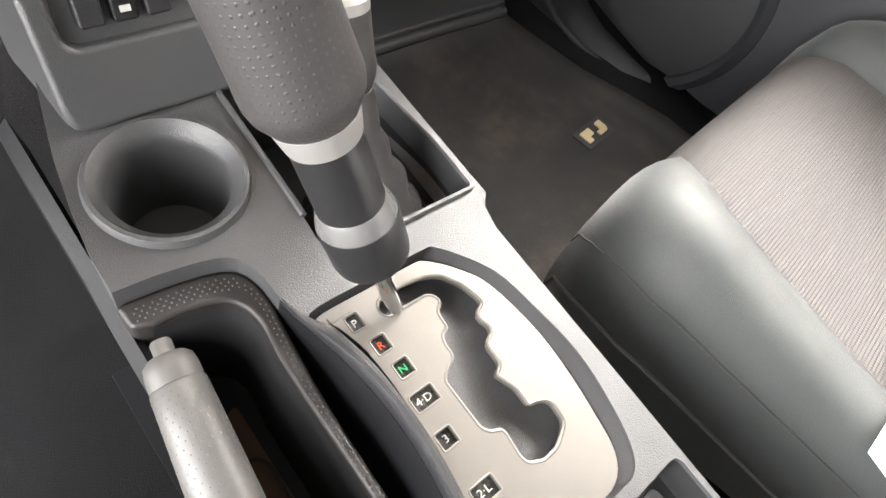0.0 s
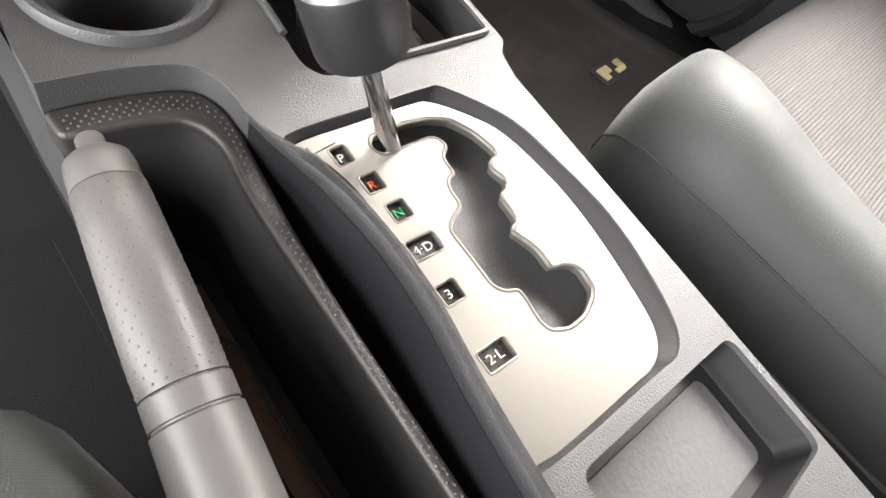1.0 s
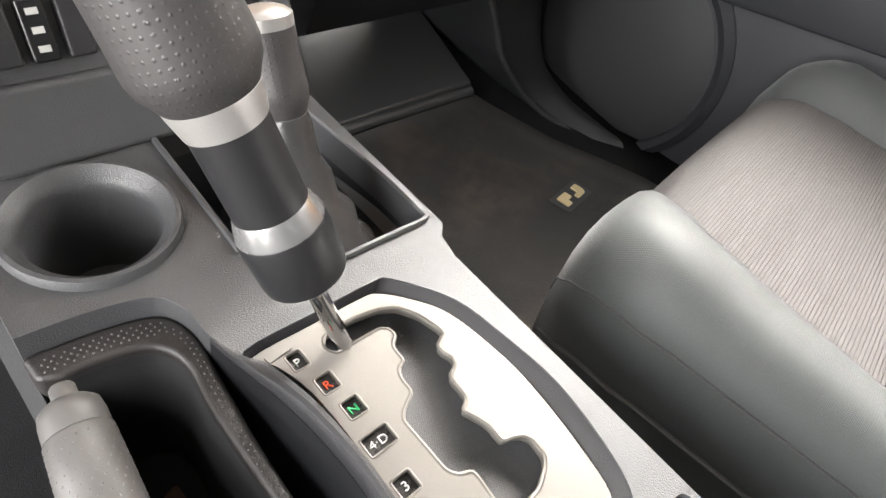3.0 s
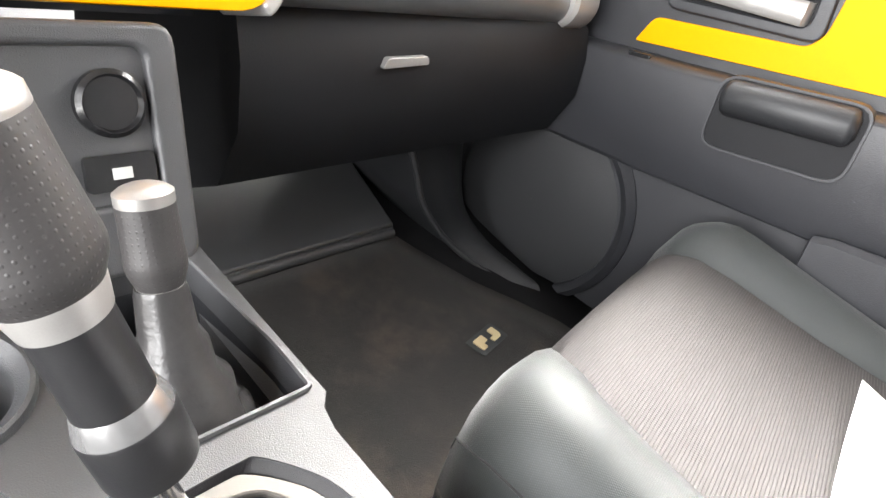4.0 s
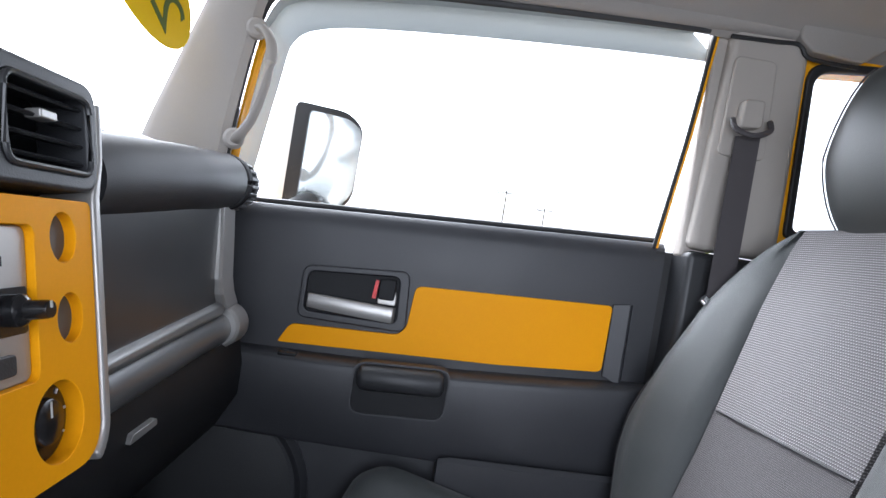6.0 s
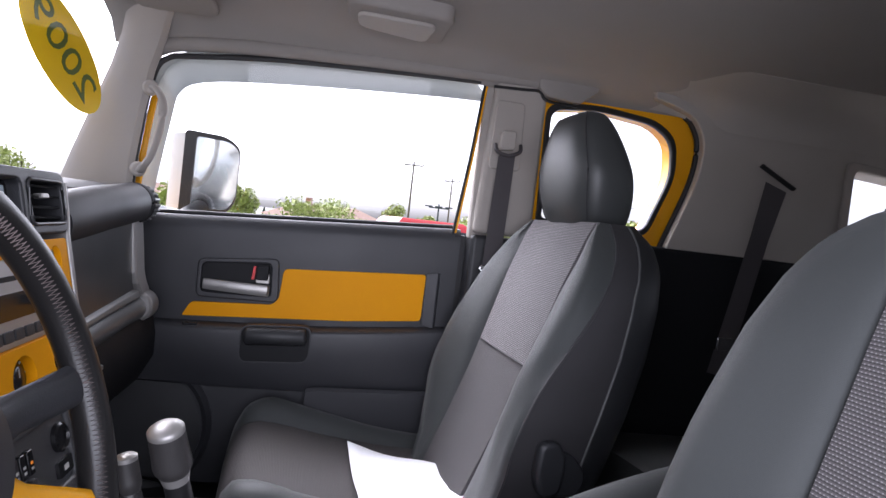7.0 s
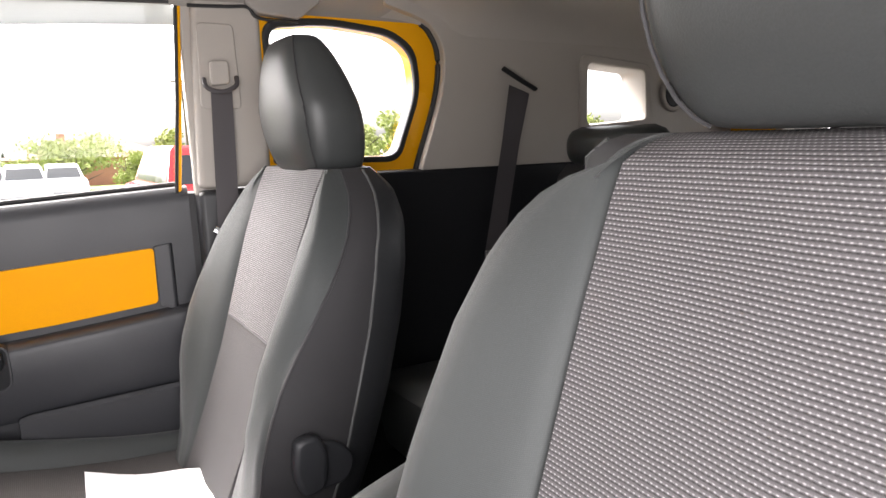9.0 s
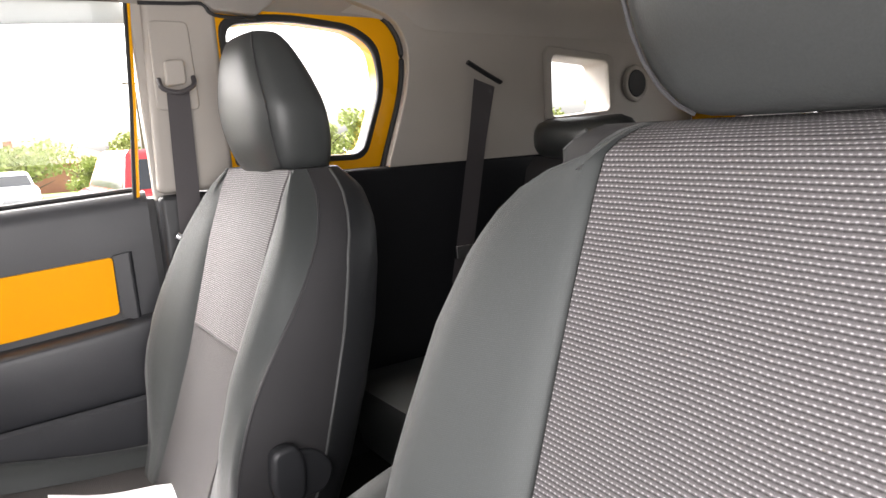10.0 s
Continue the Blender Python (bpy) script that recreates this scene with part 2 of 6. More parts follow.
GAITER = material("black_gaiter_leather", (0.035, 0.034, 0.034), 0.28, grain=0.35, scale=300, vary=0.2)
PIPE = material("grey_piping", (0.085, 0.087, 0.087), 0.5, vary=0.05)
LINER = material("grey_headliner_cloth", (0.275, 0.255, 0.237), 0.95, grain=0.5, scale=700, vary=0.06)
TRIM = material("pale_grey_trim_plastic", (0.35, 0.322, 0.290), 0.6, grain=0.3, scale=800, vary=0.05)
CARPET = material("black_carpet", (0.011, 0.011, 0.012), 0.95, grain=1.0, scale=1200, vary=0.5, blotch=9, sheen=0.0, spec=0.2)
MAT = material("dusty_black_mat", (0.016, 0.0145, 0.0135), 0.9, grain=1.0, scale=1000, vary=0.9, blotch=14, sheen=0.1)
dusty(MAT, (0.075, 0.054, 0.040), 7.0, 0.48, 0.74, 0.65)
dusty(CARPET, (0.06, 0.05, 0.042), 9.0, 0.60, 0.85, 0.4)
dusty(PLATE, (0.115, 0.095, 0.072), 55.0, 0.60, 0.85, 0.35)
dusty(CONSOLE, (0.13, 0.125, 0.12), 30.0, 0.58, 0.85, 0.25)
pebbled(CONSOLE, 0.00065, 0.00018)
pebbled(LIP, 0.00045, 0.00014)
pebbled(PANEL, 0.0014, 0.00022, 0.6)
pebbled(VINYL, 0.0013, 0.00018, 0.5)
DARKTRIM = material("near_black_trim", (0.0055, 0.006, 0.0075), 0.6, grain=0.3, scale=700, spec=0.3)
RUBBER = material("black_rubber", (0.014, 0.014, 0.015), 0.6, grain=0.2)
BELT = material("grey_belt_webbing", (0.056, 0.050, 0.053), 0.65, grain=0.5, scale=1500)
PAPER = material("white_paper", (0.86, 0.87, 0.90), 0.7, vary=0.02)
RED = material("red_plastic", (0.62, 0.02, 0.02), 0.4, vary=0.05)
GREEN = material("green_lettering", (0.02, 0.50, 0.16), 0.5, vary=0.05)
ORANGE = material("orange_red_lettering", (0.75, 0.09, 0.03), 0.5, vary=0.05)
LIT = material("lit_orange_symbol", (0.8, 0.25, 0.02), 0.5, vary=0.02)
LIT.node_tree.nodes["Principled BSDF"].inputs["Emission Color"].default_value = (1.0, 0.32, 0.02, 1)
LIT.node_tree.nodes["Principled BSDF"].inputs["Emission Strength"].default_value = 0.12
WHITE = material("white_lettering", (0.50, 0.50, 0.48), 0.5, vary=0.03)
GOLD = material("beige_embroidery", (0.55, 0.45, 0.26), 0.8, grain=0.6, scale=1500)
KNOB = dotted("knob_dots", (0.038, 0.036, 0.036), 0.0030, 0.0008, 0.46, 0.00016)
SMOOTH = material("smooth_grey_plastic", (0.086, 0.083, 0.080), 0.43, grain=0.05, scale=1500, vary=0.05)
DOTS = material("dark_console_trim", (0.022, 0.020, 0.0195), 0.45, grain=0.3, scale=1200)
LEATHER = material("black_wheel_leather", (0.013, 0.0125, 0.0125), 0.30, grain=0.25, scale=500, vary=0.15)
LACE = material("brown_grey_lacing", (0.15, 0.12, 0.115), 0.45, grain=0.3, scale=900)
ROLL = material("matte_black_roll", (0.009, 0.0095, 0.0115), 0.56, grain=0.25, scale=800, vary=0.08, spec=0.4)
# sky reflection on the clock display, put into a pale blue-grey base colour
LCD = material("display_sky_reflection", (0.42, 0.50, 0.56), 0.25, vary=0.04)
GLASS = clear("window_glass", (0.97, 0.985, 0.98))
GUARD = material("white_window_visor", (0.36, 0.39, 0.39), 0.4, vary=0.03)
MIRROR = material("mirror_glass", (0.85, 0.87, 0.88), 0.02, metal=1.0, vary=0.0)
GROOVED = woven("fine_gate_seal", (0.075, 0.075, 0.078), (0.060, 0.060, 0.062), 0.0012, 0.0009, 0.25, 0.45, 0.00004)
SPEAKER = material("speaker_cloth", (0.021, 0.022, 0.024), 0.7, grain=0.5, scale=600, vary=0.15)


# ---------------------------------------------------------------- mesh tools
def part(name, bm, mat, parent=None, label="", smooth=True, bevel=0.0, at=None, segments=2):
    """Links a bmesh as one mesh object, under a thing or part where one is given."""
    me = bpy.data.meshes.new(name)
    bmesh.ops.recalc_face_normals(bm, faces=bm.faces)
    bm.to_mesh(me)
    bm.free()
    me.materials.append(mat)
    if smooth:
        me.polygons.foreach_set("use_smooth", [True] * len(me.polygons))
        me.set_sharp_from_angle(angle=radians(38))
    ob = new(name, me)
    if at is not None:
        ob.matrix_basis = at
    if parent is not None:
        ob.parent = parent
    if bevel:
        b = ob.modifiers.new("edge", "BEVEL")
        b.width, b.segments, b.limit_method, b.angle_limit = bevel, segments, "ANGLE", radians(40)
        b.harden_normals = True
    if label:
        ob["label"] = label
    return ob


def thing(name, label, category, at=None, group="", kind=""):
    ob = new(name)
    if at is not None:
        ob.matrix_basis = at
    return tagged(ob, label, category, group, kind)


def box(x0, x1, y0, y1, z0, z1, bm=None):
    bm = bm or bmesh.new()
    v = [bm.verts.new((x, y, z)) for x in (x0, x1) for y in (y0, y1) for z in (z0, z1)]
    for f in ((0, 1, 3, 2), (4, 6, 7, 5), (0, 4, 5, 1), (2, 3, 7, 6), (0, 2, 6, 4), (1, 5, 7, 3)):
        bm.faces.new([v[i] for i in f])
    return bm


def spline(points, steps=6, closed=False):
    """A Catmull-Rom curve through the points, of any dimension."""
    p = [np.array(q, float) for q in points]
    n = len(p)
    out = []
    for i in range(n if closed else n - 1):
        if closed:
            a, b, c, d = p[i - 1], p[i], p[(i + 1) % n], p[(i + 2) % n]
        else:
            a, b, c, d = p[max(i - 1, 0)], p[i], p[i + 1], p[min(i + 2, n - 1)]
        for k in range(steps):
            t = k / steps
            out.append(0.5 * (2 * b + (c - a) * t + (2 * a - 5 * b + 4 * c - d) * t * t + (3 * b - a - 3 * c + d) * t ** 3))
    if not closed:
        out.append(p[-1])
    return out


def rounded(points, r, steps=4):
    """A closed outline with its corners rounded by r (one value, or one for each corner)."""
    n = len(points)
    rs = r if isinstance(r, (list, tuple)) else [r] * n
    out = []
    for i in range(n):
        a, b, c = (np.array(points[j % n], float) for j in (i - 1, i, i + 1))
        u, w = a - b, c - b
        lu, lw = np.linalg.norm(u), np.linalg.norm(w)
        d = min(rs[i], lu * 0.45, lw * 0.45)
        if d <= 0:
            out.append(tuple(b))
            continue
        s, e = b + u / lu * d, b + w / lw * d
        for k in range(steps + 1):
            t = k / steps
            out.append(tuple((1 - t) ** 2 * s + 2 * t * (1 - t) * b + t * t * e))
    return out


def circle(cx, cy, r, n=32, ry=None):
    return [(cx + r * math.cos(2 * math.pi * i / n), cy + (ry or r) * math.sin(2 * math.pi * i / n)) for i in range(n)]


AXES = {"z": lambda a, b, h: (a, b, h), "x": lambda a, b, h: (h, a, b), "y": lambda a, b, h: (a, h, b)}


def slab(outer, h0, h1, holes=(), axis="z"):
    """A flat board with an outline and holes, between two heights of an axis. Outline in xy, yz or xz."""
    bm = bmesh.new()
    put = AXES[axis]
    edges = []
    for loop in (outer, *holes):
        vs = [bm.verts.new(put(a, b, h0)) for a, b in loop]
        edges += [bm.edges.new((vs[i], vs[(i + 1) % len(vs)])) for i in range(len(vs))]
    bmesh.ops.triangle_fill(bm, use_beauty=True, use_dissolve=False, edges=edges)
    ext = bmesh.ops.extrude_face_region(bm, geom=list(bm.faces), use_keep_orig=True)
    d = Vector(put(0, 0, h1 - h0))
    for e in ext["geom"]:
        if isinstance(e, bmesh.types.BMVert):
            e.co += d
    bmesh.ops.dissolve_limit(bm, angle_limit=radians(1), verts=bm.verts, edges=bm.edges)
    return bm


def skin(rings, closed=True, caps=True, uv=False, bm=None):
    """A surface through rings of equal count; uv in metres along ring and rings."""
    bm = bm or bmesh.new()
    rows = [[bm.verts.new(tuple(p)) for p in r] for r in rings]
    lay = bm.loops.layers.uv.verify() if uv else None
    n = len(rows[0])
    pos = [[np.array(p, float) for p in r] for r in rings]
    mid = len(rings) // 2
    us = np.concatenate([[0], np.cumsum([np.linalg.norm(pos[mid][(j + 1) % n] - pos[mid][j]) for j in range(n)])])
    vs = np.concatenate([[0], np.cumsum([np.mean([np.linalg.norm(pos[i + 1][j] - pos[i][j]) for j in range(n)]) for i in range(len(rings) - 1)])])
    for i in range(len(rows) - 1):
        for j in range(n if closed else n - 1):
            k = (j + 1) % n
            q = [rows[i][j], rows[i][k], rows[i + 1][k], rows[i + 1][j]]
            try:
                f = bm.faces.new(q)
            except ValueError:
                continue
            if uv:
                for loop, (a, b) in zip(f.loops, ((us[j], vs[i]), (us[j + 1], vs[i]), (us[j + 1], vs[i + 1]), (us[j], vs[i + 1]))):
                    loop[lay].uv = (a, b)
    if caps and closed:
        for r in (rows[0], rows[-1]):
            try:
                bm.faces.new(r)
            except ValueError:
                pass
    return bm


def tube(path, radius, n=14, caps=True, flat=1.0, uv=False, up=(0, 0, 1), bm=None):
    """A round (or flattened) bar along a path; radius one value or one for each point."""
    p = [Vector(q) for q in path]
    rs = radius if isinstance(radius, (list, tuple)) else [radius] * len(p)
    rings = []
    for i, q in enumerate(p):
        d = (p[min(i + 1, len(p) - 1)] - p[max(i - 1, 0)]).normalized()
        a = d.cross(Vector(up))
        if a.length < 1e-4:
            a = d.cross(Vector((0, 1, 0)))
        a.normalize()
        b = a.cross(d)
        rings.append([q + a * (rs[i] * math.cos(t)) + b * (rs[i] * flat * math.sin(t)) for t in (2 * math.pi * k / n for k in range(n))])
    return skin(rings, True, caps, uv, bm)


def lathe(profile, n=40, caps=True, uv=False):
    """A turned shape about z from (radius, height) pairs."""
    return skin([[(r * math.cos(2 * math.pi * k / n), r * math.sin(2 * math.pi * k / n), z) for k in range(n)] for r, z in profile], True, caps, uv)


def aim(p, q):
    """A frame at p whose z axis points to q."""
    p, q = Vector(p), Vector(q)
    return Matrix.Translation(p) @ (q - p).to_track_quat("Z", "Y").to_matrix().to_4x4()


def letters(text, size, mat, parent, at, name="lettering", depth=0.0004):
    """Words set in the built-in font, as a mesh."""
    cu = bpy.data.curves.new(name, "FONT")
    cu.body, cu.size, cu.align_x, cu.align_y, cu.extrude = text, size, "CENTER", "CENTER", depth
    cu.resolution_u = 3
    tmp = bpy.data.objects.new(name, cu)
    scene.collection.objects.link(tmp)
    me = bpy.data.meshes.new_from_object(tmp.evaluated_get(bpy.context.evaluated_depsgraph_get()))
    bpy.data.objects.remove(tmp)
    me.materials.clear()
    me.materials.append(mat)
    ob = new(name, me)
    ob.matrix_basis = at
    ob.parent = parent
    return ob


# ---------------------------------------------------------------- shell of the cabin
def wall_right():
    """Right side of the cabin behind the door: pillar, rear side trim and windows."""
    w = thing("wall_right", "pale grey upper and black lower cabin side trim", "wall", kind="structure")
    quarter = rounded([(-0.135, 0.83), (-0.13, 1.09), (-0.25, 1.104), (-0.395, 1.090), (-0.448, 1.055), (-0.458, 0.97), (-0.402, 0.825)], [0.01, 0.03, 0.05, 0.05, 0.04, 0.06, 0.03], 6)
    rear = rounded([(-0.945, 0.885), (-0.945, 1.045), (-1.155, 1.03), (-1.165, 0.90)], 0.02)
    # the pillar between the doors, pale above and black below
    part("pillar_trim", slab([(0.03, 0.775), (0.012, 1.16), (-0.115, 1.16), (-0.115, 0.775)], 0.645, 0.70, axis="x"), TRIM, w, bevel=0.012)
    part("pillar_lower", slab([(0.035, 0.12), (0.032, 0.772), (-0.13, 0.772), (-0.13, 0.12)], 0.640, 0.72, axis="x"), BLACK, w, bevel=0.012)
    part("roof_joint", tube([(0.641, a, b) for a, b in spline([(0.02, 1.119), (-0.05, 1.122), (-0.090, 1.124), (-0.104, 1.108), (-0.13, 1.103), (-0.19, 1.103)], 4)], 0.0035, 6), RUBBER, w)
    part("roof_moulding", slab(rounded([(-0.085, 1.130), (-0.108, 1.112), (-0.19, 1.107), (-0.235, 1.14), (-0.235, 1.165), (-0.085, 1.165)], 0.006), 0.628, 0.66, axis="x"), LINER, w, bevel=0.006)
    part("jamb", box(0.665, 0.70, -0.01, 0.034, 0.76, 1.14), TRIM, w, bevel=0.006)
    part("lower_jamb", box(0.70, 0.765, -0.02, 0.06, 0.10, 0.765), RUBBER, w)
    # the yellow frame round the small side window
    outer = spline([(-0.112, 0.78), (-0.106, 1.08), (-0.15, 1.145), (-0.26, 1.160), (-0.42, 1.140), (-0.525, 1.100), (-0.545, 1.04), (-0.53, 0.95), (-0.475, 0.78), (-0.28, 0.77)], 4, True)
    part("window_frame", slab(outer, 0.655, 0.70, [quarter], "x"), BODY, w, "yellow painted side window frame", bevel=0.006)
    seal = [(-0.290 + (a + 0.290) * 1.085, 0.962 + (b - 0.962) * 1.10) for a, b in quarter]
    part("window_seal", slab(seal, 0.648, 0.664, [quarter], "x"), RUBBER, w, "black rubber window seal", bevel=0.004)
    glass = part("pane", slab(quarter, 0.690, 0.694, axis="x"), GLASS, w, "clear side window pane", smooth=False)
    glass.visible_shadow = False
    # black edge seal and pale trim behind it
    o2 = spline([(-0.36, 1.150), (-0.46, 1.122), (-0.497, 1.090), (-0.512, 1.04), (-0.500, 0.95), (-0.444, 0.79), (-0.42, 0.70)], 6)
    part("edge_seal", tube([(0.640, a, b) for a, b in o2 if b < 1.12], 0.0065, 8), RUBBER, w)
    tr = [(a - 0.004, b) for a, b in o2 if b > 0.792][1:] + [(-0.4488, 0.79), (-1.55, 0.79), (-1.55, 1.185), (-0.37, 1.185)]
    # the trim bends over into the roof lining
    cove = [(0.612, 1.090), (0.603, 1.115), (0.588, 1.138), (0.565, 1.158), (0.530, 1.174), (0.46, 1.192), (0.46, 1.205), (0.63, 1.205)]
    flat = [(0.652, 1.128), (0.638, 1.146), (0.620, 1.162), (0.592, 1.176), (0.560, 1.186), (0.46, 1.197), (0.46, 1.205), (0.66, 1.205)]
    rows = []
    for y, k, drop in ((-0.34, 0.0, 0.0), (-0.42, 0.12, 0.0), (-0.48, 0.45, 0.0), (-0.54, 0.85, 0.0), (-0.60, 1.0, 0.0), (-1.2, 1.0, 0.0), (-1.55, 1.0, 0.03)):
        rows.append([(a + (c - a) * k, y, b + (d - b) * k - drop) for (a, b), (c, d) in zip(flat, cove)])
    part("roof_cove", skin(rows), TRIM, w, "grey lining bent over the side trim")
    part("rear_side_trim", slab(tr, 0.615, 0.70, [rear], "x"), TRIM, w, "pale grey moulded rear side trim", bevel=0.012)
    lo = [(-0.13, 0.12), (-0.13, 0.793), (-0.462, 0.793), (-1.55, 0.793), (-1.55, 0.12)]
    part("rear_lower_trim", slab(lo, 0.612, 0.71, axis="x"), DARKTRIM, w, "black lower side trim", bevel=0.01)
    part("window_surround", slab(rounded([(-0.92, 0.865), (-0.92, 1.07), (-1.18, 1.05), (-1.19, 0.88)], 0.03), 0.606, 0.62, [rear], "x"), TRIM, w, bevel=0.006)
    g2 = part("pane", slab(rear, 0.690, 0.694, axis="x"), GLASS, w, smooth=False)
    g2.visible_shadow = False
    part("speaker_ring", tube([(0.610, -1.275 + 0.045 * math.cos(t), 0.972 + 0.045 * math.sin(t)) for t in np.linspace(0, 2 * math.pi, 33)], 0.008, 8), TRIM, w)
    part("speaker_grille", lathe([(0.002, 0.0), (0.036, 0.0), (0.040, -0.006), (0.040, -0.012)], uv=True), SPEAKER, w, "round black speaker grille", at=aim((0.603, -1.275, 0.972), (-1.0, -1.275, 0.972)))
    part("roof_rail", tube(spline([(0.662, 0.760, 1.088), (0.655, 0.70, 1.106), (0.650, 0.50, 1.124), (0.650, 0.10, 1.142), (0.650, -0.30, 1.150), (0.65, -0.48, 1.15)], 6), 0.016, 12), LINER, w)
    # wall above and outside
    part("outer_panel", box(0.715, 0.74, -1.6, -0.52, -0.1, 0.78), BODY, w)
    return w


def wall_left():
    """Left side of the cabin: the driver's doorway stands open."""
    w = thing("wall_left", "pale grey cabin side trim with an open doorway", "wall", kind="structure")
    rear = rounded([(-0.945, 0.885), (-0.945, 1.045), (-1.155, 1.03), (-1.165, 0.90)], 0.02)
    tr = [(-0.04, 1.15), (-0.06, 0.12), (-1.55, 0.12), (-1.55, 1.15)]
    part("side_trim", slab(tr, -0.70, -0.62, [rear], "x"), TRIM, w, bevel=0.012)
    g = part("pane", slab(rear, -0.69, -0.686, axis="x"), GLASS, w, smooth=False)
    g.visible_shadow = False
    part("roof_rail", tube(spline([(-0.63, 0.90, 1.02), (-0.635, 0.72, 1.102), (-0.635, 0.10, 1.15), (-0.63, -0.8, 1.13), (-0.62, -1.5, 1.10)], 6), 0.030, 12), LINER, w)
    part("door_sill", slab([(-0.72, 0.02), (-0.62, 0.02), (-0.60, 0.14), (-0.70, 0.15)], -0.25, 0.95, axis="y"), BLACK, w)
    return w


def wall_rear():
    w = thing("wall_rear", "pale grey tailgate trim with a rear window", "wall", kind="structure")
    hole = rounded([(-0.45, 0.80), (-0.45, 1.04), (0.45, 1.04), (0.45, 0.80)], 0.05)
    part("tailgate_trim", slab([(-0.72, 0.12), (-0.72, 1.16), (0.72, 1.16), (0.72, 0.12)], -1.62, -1.56, [hole], "y"), TRIM, w, bevel=0.01)
    part("yellow_edge", slab(rounded([(0.47, 0.60), (0.47, 1.09), (0.61, 1.09), (0.61, 0.60)], 0.02), -1.555, -1.545, axis="y"), BODY, w)
    g = part("pane", slab(hole, -1.60, -1.596, axis="y"), GLASS, w, smooth=False)
    g.visible_shadow = False
    return w


def ceiling():
    """Roof lining, curved down at its edges, with a moulded overhead tray."""
    rings = []
    for y in np.linspace(-1.62, 0.84, 24):
        front = max(0.0, (y - 0.55) / 0.3)
        top = 1.195 - 0.035 * front ** 2 - 0.05 * max(0, (-y - 1.1) / 0.5) ** 2
        half = [(-0.655, top - 0.075), (-0.62, top - 0.035), (-0.56, top - 0.012), (-0.45, top), (0, top + 0.012)]
        ring = [(x, y, z) for x, z in half] + [(-x, y, z) for x, z in half[-2::-1]]
        rings.append(ring + [(0.66, y, top + 0.06), (-0.66, y, top + 0.06)])
    c = part("ceiling", skin(rings), LINER)
    return tagged(c, "grey cloth roof lining curved at the edges", "ceiling", kind="structure")


def front_glass():
    """Windscreen with its pillars."""
    w = thing("window_1", "large raked windscreen between pale grey pillars", "windscreen", kind="structure")
    g = part("pane", skin([[(x, 0.965 - 0.05 * (x / 0.62) ** 2, 0.775) for x in np.linspace(-0.64, 0.64, 13)], [(x, 0.850 - 0.05 * (x / 0.6) ** 2, 1.18) for x in np.linspace(-0.62, 0.62, 13)]], False), GLASS, w)
    g.visible_shadow = False
    for s in (1, -1):
        rings = []
        for z, x, y0, y1 in ((0.76, 0.655, 0.925, 0.79), (0.85, 0.650, 0.898, 0.785), (0.95, 0.640, 0.862, 0.772), (1.04, 0.628, 0.828, 0.755), (1.10, 0.612, 0.808, 0.735), (1.15, 0.59, 0.795, 0.72), (1.19, 0.55, 0.79, 0.70)):
            rings.append([(s * (x + 0.045), y0 + 0.012, z), (s * (x + 0.008), y0 + 0.010, z), (s * (x - 0.004), y0 - 0.006, z), (s * (x - 0.006), (y0 + y1) / 2, z), (s * (x + 0.004), y1 + 0.008, z), (s * (x + 0.020), y1, z), (s * (x + 0.060), y1 + 0.01, z)])
        part("pillar", skin(rings), TRIM, w)
    part("cowl", box(-0.66, 0.66, 0.94, 1.06, 0.55, 0.772), RUBBER, w)
    part("header", box(-0.60, 0.60, 0.78, 0.87, 1.150, 1.20), LINER, w, bevel=0.01)
    return w


def floor():
    rings = []
    for y, z in ((-1.6, 0.13), (-0.2, 0.13), (0.40, 0.134), (0.60, 0.137), (0.70, 0.150), (0.82, 0.188), (0.86, 0.203), (1.0, 0.28), (1.20, 0.42), (1.22, 0.75)):
        rings.append([(x, y, z) for x in np.linspace(-0.70, 0.70, 15)])
    f = part("floor", skin(rings, False), CARPET)
    s = f.modifiers.new("thick", "SOLIDIFY")
    s.thickness, s.offset = 0.02, -1
    return tagged(f, "black carpeted cabin floor and footwell", "floor", kind="structure")


